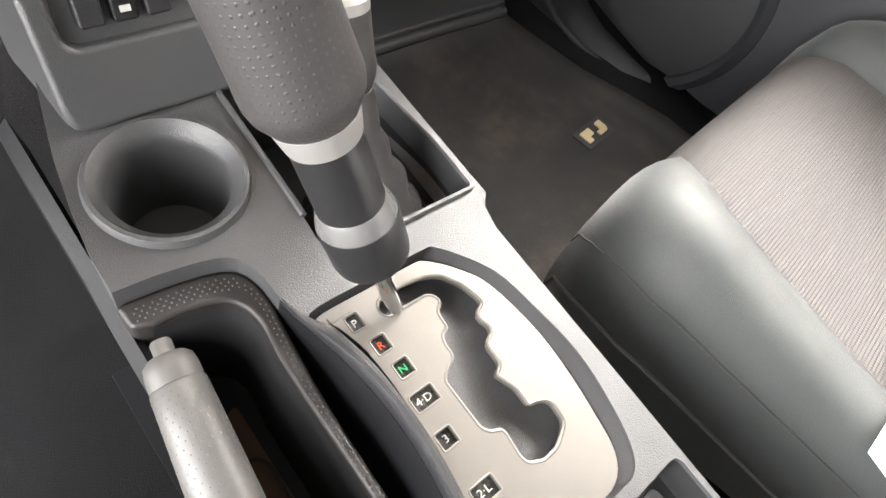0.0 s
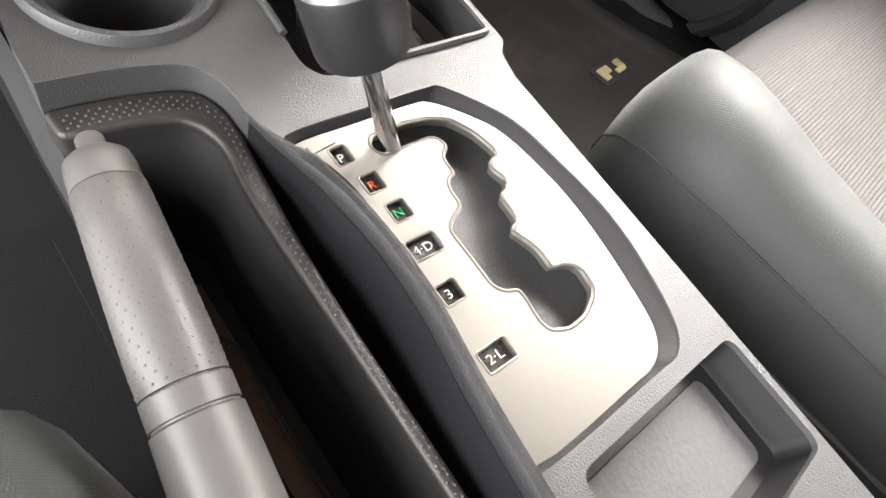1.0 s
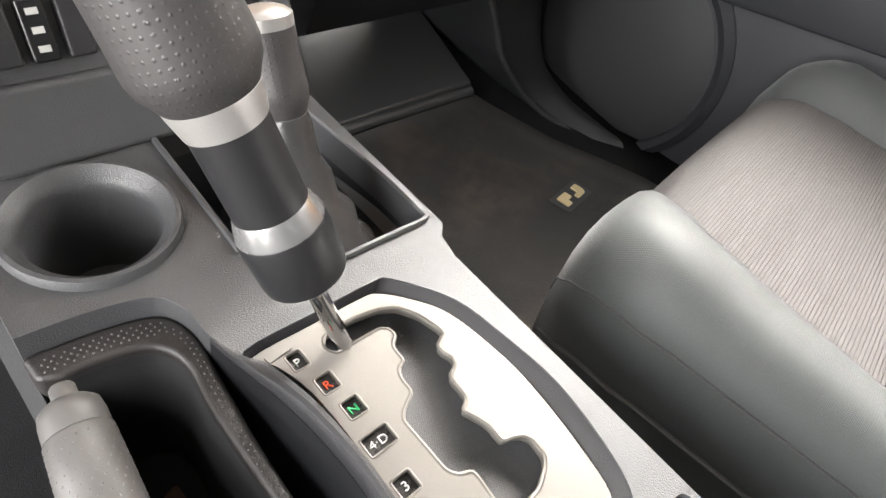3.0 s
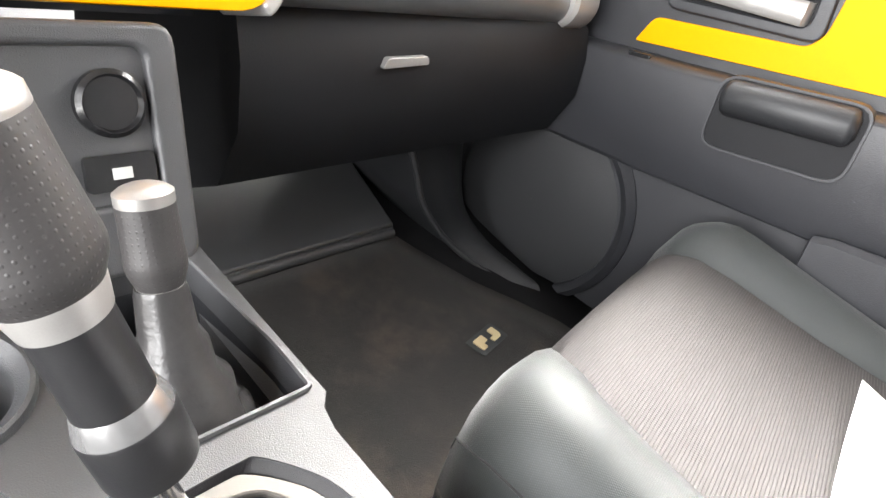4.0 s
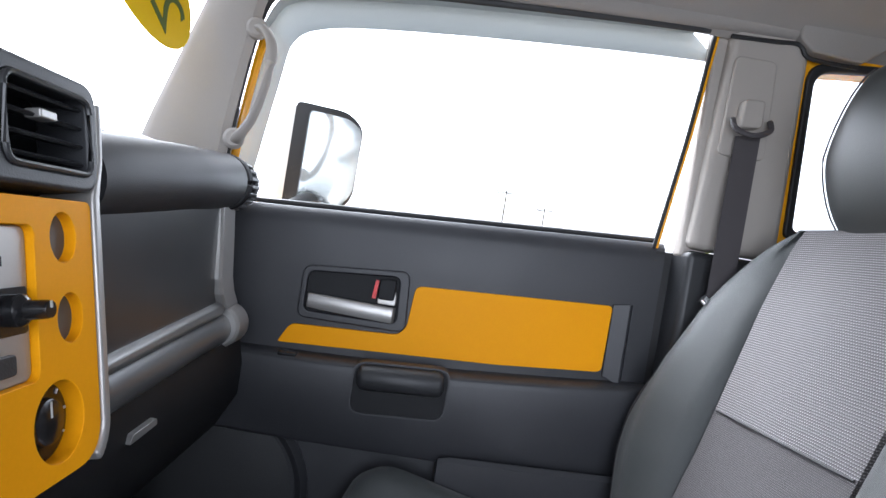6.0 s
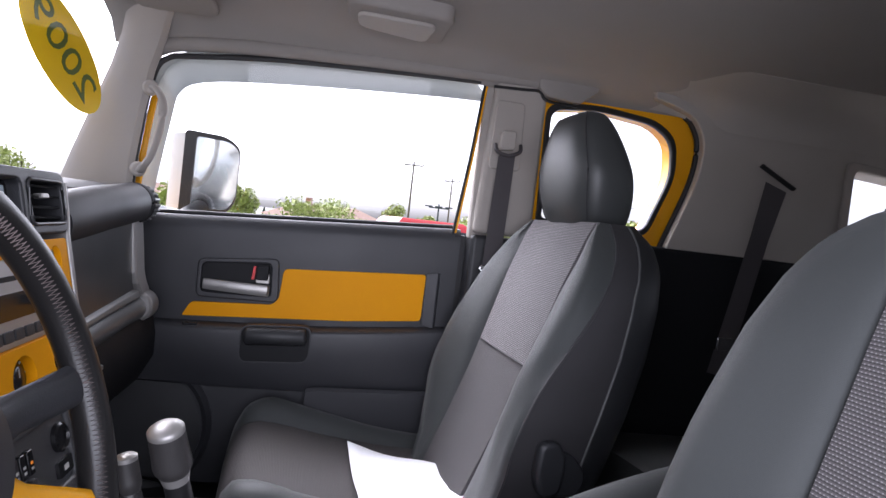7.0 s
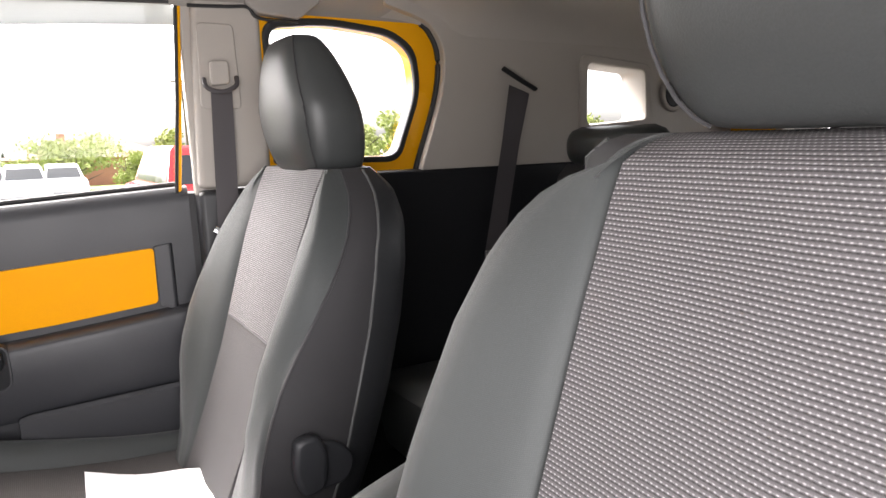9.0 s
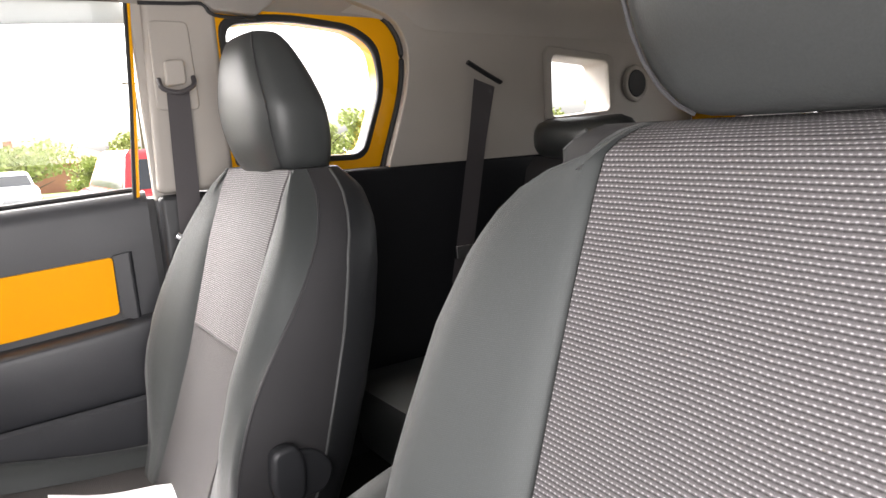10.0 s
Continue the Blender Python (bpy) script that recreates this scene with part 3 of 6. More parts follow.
def passenger_door():
    d = thing("door_1", "charcoal plastic car door panel with yellow inset and armrest", "car door", kind="structure")
    sl = 0.041 / 0.70

    def sill(y):
        return 0.737 + (0.735 - y) * sl
    # upper panel with a rounded top edge
    rings = []
    for y in np.linspace(0.98, 0.045, 10):
        z = sill(y)
        rings.append([(0.70, y, 0.50), (0.699, y, z - 0.10), (0.697, y, z - 0.03), (0.702, y, z - 0.008), (0.712, y, z + 0.001), (0.745, y, z + 0.003), (0.76, y, z - 0.02), (0.76, y, 0.50)])
    part("upper_panel", skin(rings), PANEL, d)
    part("window_seal", tube([(0.742, y, sill(y) + 0.006) for y in np.linspace(0.95, 0.05, 6)], 0.006, 8), RUBBER, d)
    # armrest ledge and the panel under it
    rings = []
    for y, z, x in ((0.98, 0.490, 0.675), (0.72, 0.500, 0.662), (0.60, 0.502, 0.655), (0.36, 0.510, 0.652), (0.20, 0.522, 0.655), (0.045, 0.536, 0.665)):
        rings.append([(0.705, y, z + 0.005), (x + 0.012, y, z + 0.003), (x + 0.003, y, z - 0.003), (x, y, z - 0.014), (x + 0.004, y, z - 0.06), (x + 0.012, y, z - 0.13), (x + 0.018, y, 0.365), (0.74, y, 0.36), (0.75, y, z)])
    part("armrest", skin(rings), PANEL, d, bevel=0.003)
    # lower panel with the map pocket
    part("lower_panel", slab([(0.98, 0.10), (0.98, 0.38), (0.045, 0.39), (0.045, 0.10)], 0.690, 0.75, axis="x"), PANEL, d)
    rings = []
    for y, z in ((0.375, 0.380), (0.355, 0.385), (0.20, 0.389), (0.055, 0.393)):
        rings.append([(0.690, y, z - 0.012), (0.664, y, z - 0.010), (0.648, y, z), (0.642, y, z - 0.008), (0.645, y, z - 0.12), (0.66, y, 0.16), (0.69, y, 0.15)])
    part("map_pocket", skin(rings), PANEL, d, bevel=0.002)
    # yellow inset
    ins = rounded([(0.452, 0.642), (0.120, 0.661), (0.122, 0.548), (0.30, 0.533), (0.665, 0.516), (0.648, 0.549), (0.470, 0.557), (0.457, 0.572)], [0.012, 0.008, 0.01, 0, 0.004, 0.01, 0.015, 0.015])
    part("yellow_inset", slab(ins, 0.6935, 0.702, axis="x"), YELLOW, d, "glossy yellow inset panel", bevel=0.0025)
    # a slim ledge under the inset and a shallow frame behind it
    part("inset_frame", skin([[(0.694, 0.1195, z0), (0.6935, 0.117, z0), (0.6885, 0.093, z0 + k), (0.6895, 0.089, z0 + k), (0.697, 0.085, z0 + k), (0.700, 0.1195, z0)] for z0, k in ((0.541, -0.010), (0.600, -0.002), (0.664, 0.004))]), PANEL, d, smooth=False, bevel=0.001)
    # inner handle in its bezel
    bez_o = rounded([(0.640, 0.562), (0.640, 0.649), (0.464, 0.664), (0.458, 0.562)], 0.016)
    bez_i = rounded([(0.630, 0.575), (0.630, 0.640), (0.480, 0.652), (0.476, 0.575)], 0.012)
    part("handle_bezel", slab(bez_o, 0.690, 0.704, [bez_i], "x"), PANEL, d, bevel=0.003)
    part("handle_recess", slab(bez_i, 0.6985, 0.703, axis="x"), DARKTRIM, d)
    hb = []
    for y, z, x, h in ((0.6265, 0.593, 0.690, 0.0105), (0.624, 0.593, 0.685, 0.0115), (0.60, 0.592, 0.6825, 0.0120), (0.54, 0.590, 0.681, 0.0125), (0.484, 0.588, 0.683, 0.0130), (0.480, 0.588, 0.690, 0.0120)):
        hb.append([(x + 0.010, y, z - h), (x + 0.001, y, z - h), (x - 0.001, y, z - h * 0.8), (x - 0.0015, y, z), (x - 0.001, y, z + h * 0.8), (x + 0.001, y, z + h), (x + 0.010, y, z + h)])
    handle = part("door_handle", skin(hb), SILVER, d, "satin silver inner door handle")
    part("handle_mount", slab(rounded([(0.512, 0.604), (0.510, 0.628), (0.482, 0.628), (0.480, 0.604)], 0.006), 0.684, 0.70, axis="x"), SILVER, handle, bevel=0.002)
    lock = part("lock_lever", slab(rounded([(0.512, 0.612), (0.512, 0.644), (0.484, 0.648), (0.484, 0.612)], 0.006), 0.680, 0.70, axis="x"), DARKTRIM, d, "black lock lever", bevel=0.003)
    part("red_mark", slab([(0.5215, 0.612), (0.5185, 0.642), (0.513, 0.642), (0.515, 0.612)], 0.6865, 0.70, axis="x"), RED, lock, "red lock mark")
    # pull cup in the armrest
    cup_o = rounded([(0.530, 0.428), (0.530, 0.514), (0.374, 0.522), (0.374, 0.436)], 0.022)
    cup_i = rounded([(0.527, 0.431), (0.527, 0.511), (0.377, 0.519), (0.377, 0.439)], 0.020)
    cup = part("pull_cup", slab(cup_o, 0.6490, 0.672, [cup_i], "x"), PANEL, d, bevel=0.003)
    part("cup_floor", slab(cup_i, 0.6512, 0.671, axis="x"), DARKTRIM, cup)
    part("pull_grip", tube([(0.6475, y, 0.490 + (0.52 - y) * 0.05) for y in (0.521, 0.517, 0.512, 0.392, 0.387, 0.383)], [0.010, 0.018, 0.0205, 0.0205, 0.018, 0.010], 18), BLACK, cup, "padded horizontal pull grip")
    part("switch", box(0.664, 0.685, 0.625, 0.655, 0.500, 0.5065), GLOSS, d, bevel=0.002)
    # door speaker, low at the front
    sp = part("speaker_ring", lathe([(0.160, 0.0), (0.160, 0.020), (0.150, 0.030), (0.140, 0.022), (0.138, 0.008)], 48, False), PANEL, d, at=aim((0.695, 0.735, 0.262), (-1, 0.64, 0.31)))
    part("speaker_grille", lathe([(0.001, 0.024), (0.06, 0.023), (0.12, 0.018), (0.139, 0.010)], 48, False, True), SPEAKER, sp, "large round black speaker grille")
    # window frame: front, top and rear, with the pane
    path = spline([(0.70, 0.80, 0.74), (0.68, 0.785, 0.90), (0.662, 0.762, 1.03), (0.658, 0.735, 1.072), (0.657, 0.68, 1.084), (0.656, 0.5, 1.105), (0.655, 0.2, 1.122), (0.655, 0.05, 1.128)], 5)
    part("frame_seal", tube(path, 0.0065, 8), RUBBER, d, "black rubber door seal")
    part("frame_edge", tube([(x + 0.014, y - 0.010, z - 0.008) for x, y, z in path if z < 1.03], 0.007, 8), BODY, d, "yellow painted door edge")
    part("rear_edge", tube([(0.707, 0.060, 0.765), (0.682, 0.044, 0.95), (0.664, 0.032, 1.128)], 0.0036, 8), BODY, d, "yellow painted door edge")
    part("rear_seal", tube([(0.700, 0.066, 0.768), (0.676, 0.050, 0.95), (0.660, 0.038, 1.125)], 0.0035, 8), RUBBER, d)
    gl = part("pane", skin([[(0.742, y, sill(y)) for y in (0.80, 0.055)], [(0.690, 0.74, 1.09), (0.690, 0.03, 1.14)]], False), GLASS, d, "clear front side window")
    gl.visible_shadow = False
    # slim white visor outside along the top of the glass
    vi, vo = [], []
    for y, z in spline([(0.795, 0.76), (0.765, 0.93), (0.745, 1.015), (0.69, 1.058), (0.5, 1.082), (0.2, 1.104), (0.03, 1.112)], 4):
        x = 0.745 - (z - 0.74) * 0.15
        vo.append((x + 0.012, y + 0.02, z + 0.045))
        vi.append((x + 0.004, y - 0.030 if z < 1.0 else y - 0.02, z + (0.004 if z < 1.0 else -0.020)))
    part("window_visor", skin([vo, [(a + 0.02, b, c - 0.012) for a, b, c in vo], vi], False), GUARD, d, "pale translucent rain visor")
    # outer skin
    part("outer_skin", box(0.765, 0.785, 0.0, 1.0, -0.1, 0.735), BODY, d)
    return d


# ---------------------------------------------------------------- console between the seats
CS = Matrix.Translation((-0.0035, 0.448, 0.361)) @ Matrix.Rotation(math.atan(0.18), 4, "X")


def centre_console():
    c = thing("centre_console", "dark grey grained plastic console between the front seats", "console", at=CS)
    cup = (-0.066, 0.132)
    well_edge = spline([(-0.067, -0.30), (-0.0661, -0.10), (-0.0665, -0.02), (-0.0664, 0.028), (-0.0645, 0.0535), (-0.0714, 0.0675), (-0.0880, 0.0728), (-0.104, 0.0737)], 5)
    step_edge = spline([(-0.0615, -0.30), (-0.0600, -0.10), (-0.0600, -0.055), (-0.0598, -0.023), (-0.0585, 0.0097), (-0.0563, 0.035), (-0.0543, 0.060), (-0.0575, 0.0755), (-0.0660, 0.0835), (-0.0868, 0.0880), (-0.112, 0.090)], 5)
    crest = spline([(-0.0520, -0.30), (-0.0515, -0.20), (-0.0495, -0.14), (-0.0468, -0.10), (-0.0440, -0.072), (-0.0408, -0.050), (-0.0395, -0.028), (-0.0408, -0.005), (-0.0440, 0.014), (-0.0480, 0.028), (-0.0515, 0.040), (-0.0541, 0.052)], 4)
    top_edge = [(x + 0.001, v) for x, v in crest[:-2]] + [tuple(p) for p in step_edge if p[1] > 0.053]
    gate = spline([(-0.0465, 0.0392), (-0.010, 0.0396), (0.020, 0.0394), (0.0300, 0.0360), (0.0485, 0.0100), (0.0545, -0.020), (0.0571, -0.049), (0.0535, -0.075), (0.0465, -0.0983), (0.0370, -0.1085), (0.020, -0.1092), (-0.0440, -0.1085), (-0.0445, -0.098), (-0.0405, -0.073), (-0.0350, -0.030), (-0.0350, 0.0), (-0.0410, 0.028)], 4, True)
    tray = rounded([(0.0640, -0.1165), (0.0640, -0.168), (-0.030, -0.172), (-0.030, -0.1165)], 0.006)
    rearcup = circle(0.012, -0.222, 0.034, 36)
    binh = rounded([(-0.0185, 0.178), (0.0660, 0.178), (0.0735, 0.090), (0.0728, 0.0570), (0.0, 0.0585), (-0.0165, 0.0590), (-0.0222, 0.0680), (-0.0205, 0.090)], [0.008, 0.006, 0.01, 0.004, 0.01, 0.006, 0.006, 0.01])
    cuph = circle(*cup, 0.0330, 48)
    outer = [(0.067, -0.30), (0.068, -0.05), (0.068, 0.030), (0.0715, 0.044), (0.0785, 0.051), (0.0785, 0.185), (0.072, 0.215), (-0.092, 0.215), (-0.104, 0.165), (-0.109, 0.135), (-0.112, 0.110)] + top_edge[::-1]
    part("top_panel", slab(outer, -0.030, 0.0, [gate, tray, rearcup, binh, cuph]), CONSOLE, c, bevel=0.0022)
    # right flank down to the floor and front flank
    rings = []
    for v in (-0.30, -0.05, 0.03, 0.05, 0.17):
        x = 0.067 if v < 0.04 else 0.0775
        rings.append([(x - 0.004, v, -0.024), (x + 0.0005, v, -0.027), (x + 0.004, v, -0.08), (x + 0.010, v, -0.30), (x - 0.01, v, -0.30), (x - 0.01, v, -0.03)])
    part("right_flank", skin(rings), CONSOLE, c)
    part("left_flank", skin([[(-0.112, v, -0.005 - 0.02 * (v < 0.09)), (-0.118, v, -0.012 - 0.02 * (v < 0.09)), (-0.1165, v, -0.06), (-0.100, v, -0.30), (-0.090, v, -0.30), (-0.108, v, -0.03)] for v in (-0.30, 0.0, 0.085, 0.105, 0.20)]), DARKTRIM, c)
    # dotted trim round the brake well, lower than the top
    trim_out = [tuple(p) for p in well_edge] + [(-0.112, 0.077), (-0.113, 0.090)] + [tuple(p) for p in step_edge[::-1]][1:]
    bm = slab(trim_out, -0.060, -0.0125)
    lay = bm.loops.layers.uv.verify()
    for f in bm.faces:
        for lo in f.loops:
            lo[lay].uv = lo.vert.co.xy
    part("dotted_trim", bm, DOTS, c, "dotted dark brown trim round the brake well", bevel=0.003)
    bm = bmesh.new()
    # two close rows of raised dots along the strip, more rows across its front
    inner = spline([(-0.0640, -0.20), (-0.0632, -0.10), (-0.0632, -0.03), (-0.0625, 0.010), (-0.0605, 0.035), (-0.0585, 0.060), (-0.0625, 0.0722), (-0.072, 0.0775), (-0.088, 0.0800), (-0.108, 0.0815)], 40)
    for k in range(-1, 3):
        far, row = 0.0035 * (k % 2) * 0.5, [Vector(q) for q in inner]
        for a, b in zip(row, row[1:]):
            far += (b - a).length
            if far < 0.0035:
                continue
            far -= 0.0035
            if not (k in (0, 1) or b.x < -0.064 and b.y > 0.06):
                continue
            side = Vector(((b - a).y, -(b - a).x)).normalized()
            q = b + side * ((k - 0.5) * 0.0019)
            bmesh.ops.create_icosphere(bm, subdivisions=1, radius=0.00055, matrix=Matrix.Translation((q.x, q.y, -0.0125)))
    part("trim_dots", bm, SMOOTH, c)
    part("well_card", slab(rounded([(-0.092, -0.25), (-0.092, 0.040), (-0.080, 0.045), (-0.078, -0.25)], 0.004), -0.1095, -0.100), material("brown_well_lining", (0.085, 0.048, 0.030), 0.8, grain=0.5), c, "brown lining in the brake well")
    part("cable", tube(spline([(-0.100, 0.012, -0.092), (-0.0885, 0.0118, -0.090), (-0.0828, 0.0040, -0.090), (-0.0826, -0.014, -0.090), (-0.083, -0.042, -0.090), (-0.082, -0.075, -0.092), (-0.083, -0.14, -0.10)], 5), 0.0011, 8), RUBBER, c, "thin black cable")
    # raised lip beside the gate plate, falling into the trough
    # same plastic as the console top; its shade is put into the darker colours
    rings = []
    sides = []
    for x0, v in crest[::-1]:
        g = min(1, max(0.02, (0.05 - v) / 0.045))
        h, wf = 0.0050 * g, min(1.0, 0.08 + 1.9 * g)
        rings.append([(x0 + 0.0055 * wf, v, -0.004), (x0 + 0.0045 * wf, v, h * 0.7), (x0 + 0.0022 * wf, v, h), (x0 + 0.0002 * g, v, h * 0.85), (x0 - 0.0014 * g, v, h * 0.3), (x0 - 0.0020 * g, v, -0.006), (x0 + 0.0055 * wf, v, -0.006)])
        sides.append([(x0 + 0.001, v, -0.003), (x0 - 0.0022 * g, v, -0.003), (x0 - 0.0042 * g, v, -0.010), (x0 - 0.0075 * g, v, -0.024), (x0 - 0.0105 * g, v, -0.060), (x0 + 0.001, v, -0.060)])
    part("lip", skin(rings), LIP, c, "rounded grained lip beside the gate plate")
    part("lip_side", skin(sides), DARKTRIM, c, "smooth side falling into the trough, its shade painted near-black")
    # the well
    wl = [tuple(p) for p in well_edge] + [(-0.112, 0.079), (-0.112, -0.30)]
    # trough shade is put into the floor's near-black colour
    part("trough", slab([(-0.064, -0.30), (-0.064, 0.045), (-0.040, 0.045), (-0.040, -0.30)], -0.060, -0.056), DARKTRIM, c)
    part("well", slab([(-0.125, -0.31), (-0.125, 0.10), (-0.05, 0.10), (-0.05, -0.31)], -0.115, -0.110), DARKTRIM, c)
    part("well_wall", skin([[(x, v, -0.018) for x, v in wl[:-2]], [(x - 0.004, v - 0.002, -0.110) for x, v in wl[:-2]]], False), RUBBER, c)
    # cup holder: a flared ring, a cup and its floor
    part("cup_holder", lathe([(0.0402, -0.002), (0.0401, 0.002), (0.0390, 0.0046), (0.0368, 0.0050), (0.0350, 0.0034), (0.0330, 0.0008), (0.0308, -0.001), (0.0294, -0.007), (0.0275, -0.060), (0.0001, -0.062)], 56, False), CONSOLE, c, "round flared cup holder", at=pose(*cup, 0) @ Matrix.Diagonal((0.945, 0.945, 1.0, 1.0)))
    part("cup_holder", lathe([(0.034, 0.0), (0.0375, 0.003), (0.037, 0.0045), (0.0335, 0.002), (0.031, -0.01), (0.030, -0.055), (0.0001, -0.056)], 48, False), SOFT, c, at=pose(0.012, -0.222, 0))
    # storage bin in front of the lever
    part("bin", skin([[(x, v, -0.02) for x, v in binh], [(x * 0.96 + 0.001, v * 0.97 + 0.003, -0.07) for x, v in binh], [(0.03, 0.105, -0.071) for _ in binh]], True, False), SOFT, c, "deep storage bin")
    part("bin_rim", tube([(x, v, 0.0012) for x, v in binh[-4:] + binh[:24]], 0.0018, 6), CONSOLE, c)
    # small tray
    part("tray", skin([[(x, v, -0.003) for x, v in tray], [(x * 0.93 + 0.001, v * 0.965 - 0.005, -0.019) for x, v in tray], [(0.016, -0.144, -0.0195) for _ in tray]], True, False), SLEEVE, c, "shallow rubber-lined tray")
    part("tray_mat", slab(rounded([(0.0535, -0.1235), (0.0535, -0.161), (-0.024, -0.164), (-0.024, -0.1235)], 0.005), -0.0190, -0.0175), material("grey_rubber_mat", (0.075, 0.075, 0.078), 0.55, grain=0.3), c, "grey rubber mat")
    # gate plate with its slot and marks
    po = spline([(-0.0440, 0.0368), (-0.015, 0.0370), (0.0120, 0.0368), (0.0215, 0.0345), (0.034, 0.022), (0.0435, 0.0060), (0.0485, -0.025), (0.0480, -0.0503), (0.0440, -0.078), (0.0390, -0.0972), (0.0281, -0.1065), (0.010, -0.1075), (-0.0392, -0.1064), (-0.0405, -0.09), (-0.0392, -0.0734), (-0.0350, -0.045), (-0.0325, -0.0192), (-0.0335, 0.0100), (-0.0385, 0.028)], 4, True)
    slot = rounded([(-0.0145, 0.0292), (0.0031, 0.0298), (0.0158, 0.0278), (0.0241, 0.0237), (0.0304, 0.0144), (0.0336, 0.0033), (0.0331, -0.0004), (0.0263, -0.0037), (0.0262, -0.0068), (0.0282, -0.0121), (0.0260, -0.0160), (0.0199, -0.0186), (0.0200, -0.0258), (0.0190, -0.0312), (0.0136, -0.0336), (0.0152, -0.0367), (0.0183, -0.0446), (0.0179, -0.0540), (0.0218, -0.0547), (0.0269, -0.0572), (0.0294, -0.0609), (0.0284, -0.0693), (0.0250, -0.0728), (0.0159, -0.0772), (0.0062, -0.0777), (-0.0015, -0.0741), (-0.0030, -0.0692), (-0.0017, -0.0586), (-0.0018, -0.0549), (-0.0072, -0.0529), (-0.0103, -0.0485), (-0.0106, -0.0219), (-0.0084, -0.0189), (-0.0048, -0.0168), (0.0010, -0.0140), (0.0010, -0.0070), (0.0029, -0.0020), (0.0079, -0.0002), (0.0079, 0.0028), (0.0084, 0.0088), (0.0134, 0.0121), (0.0129, 0.0161), (0.0100, 0.0186), (-0.0045, 0.0190), (-0.0145, 0.0188), (-0.0172, 0.0240)], 0.0026, 4)
    marks = (("P", -0.0298, 0.0255, 0.0070, WHITE), ("R", -0.0256, 0.0098, 0.0078, ORANGE), ("N", -0.0233, -0.0053, 0.0080, GREEN), ("4-D", -0.0238, -0.0224, 0.0125, WHITE), ("3", -0.0265, -0.0425, 0.0086, WHITE), ("2-L", -0.0262, -0.0702, 0.0125, WHITE))
    holes = []
    for text, x, v, wd, _ in marks:
        holes.append(rounded([(x - wd * 0.55, v - 0.0046), (x + wd * 0.55, v - 0.0046), (x + wd * 0.55, v + 0.0046), (x - wd * 0.55, v + 0.0046)], 0.0014, 3))
    plate = part("gate_plate", slab(po, -0.0095, -0.0040, [slot, *holes]), PLATE, c, "satin metal gate plate with stepped slot", bevel=0.0012, segments=3)
    for nm, loop, rad in (("slot_rim", slot, 0.0013), *(("mark_rim", h, 0.0008) for h in holes)):
        run = [q for k, q in enumerate(loop) if k == 0 or math.dist(q, loop[k - 1]) > 0.0003]
        run = run + run[:2]
        part(nm, tube([(x, v, -0.0040 - rad * 0.75) for x, v in run], rad, 8, False), PLATE, plate, "rounded bright edge")
    gasket = [tuple(p) for p in gate]
    part("gasket", skin([[(x, v, -0.001) for x, v in gasket], [(x * 0.875 - 0.002, v * 0.962 - 0.001, -0.0062) for x, v in gasket]], True, False), LIP, c, "dark bevelled surround")
    bm = slab([(-0.045, -0.108), (0.052, -0.108), (0.052, 0.040), (-0.045, 0.040)], -0.022, -0.0175)
    lay = bm.loops.layers.uv.verify()
    for f in bm.faces:
        for lo in f.loops:
            lo[lay].uv = lo.vert.co.xy
    part("gate_seal", bm, GROOVED, c, "grooved grey sliding seal")
    window = material("smoky_gear_window", (0.040, 0.038, 0.036), 0.25, vary=0.3, blotch=200)
    for (text, x, v, wd, mat), h in zip(marks, holes):
        m = part("gear_mark", slab(h, -0.0095, -0.0070), window, plate)
        letters(text.replace("-", "\u00b7"), 0.0054, mat, m, Matrix.Translation((x + 0.0004, v, -0.0067)) @ Matrix.Diagonal((1.12, 1.0, 1.0, 1.0)))
    part("release_cover", slab(rounded([(-0.0400, 0.0300), (-0.0285, 0.0315), (-0.0285, 0.0350), (-0.0405, 0.0340)], 0.0006), -0.0042, -0.0034), PLATE, plate)
    return c


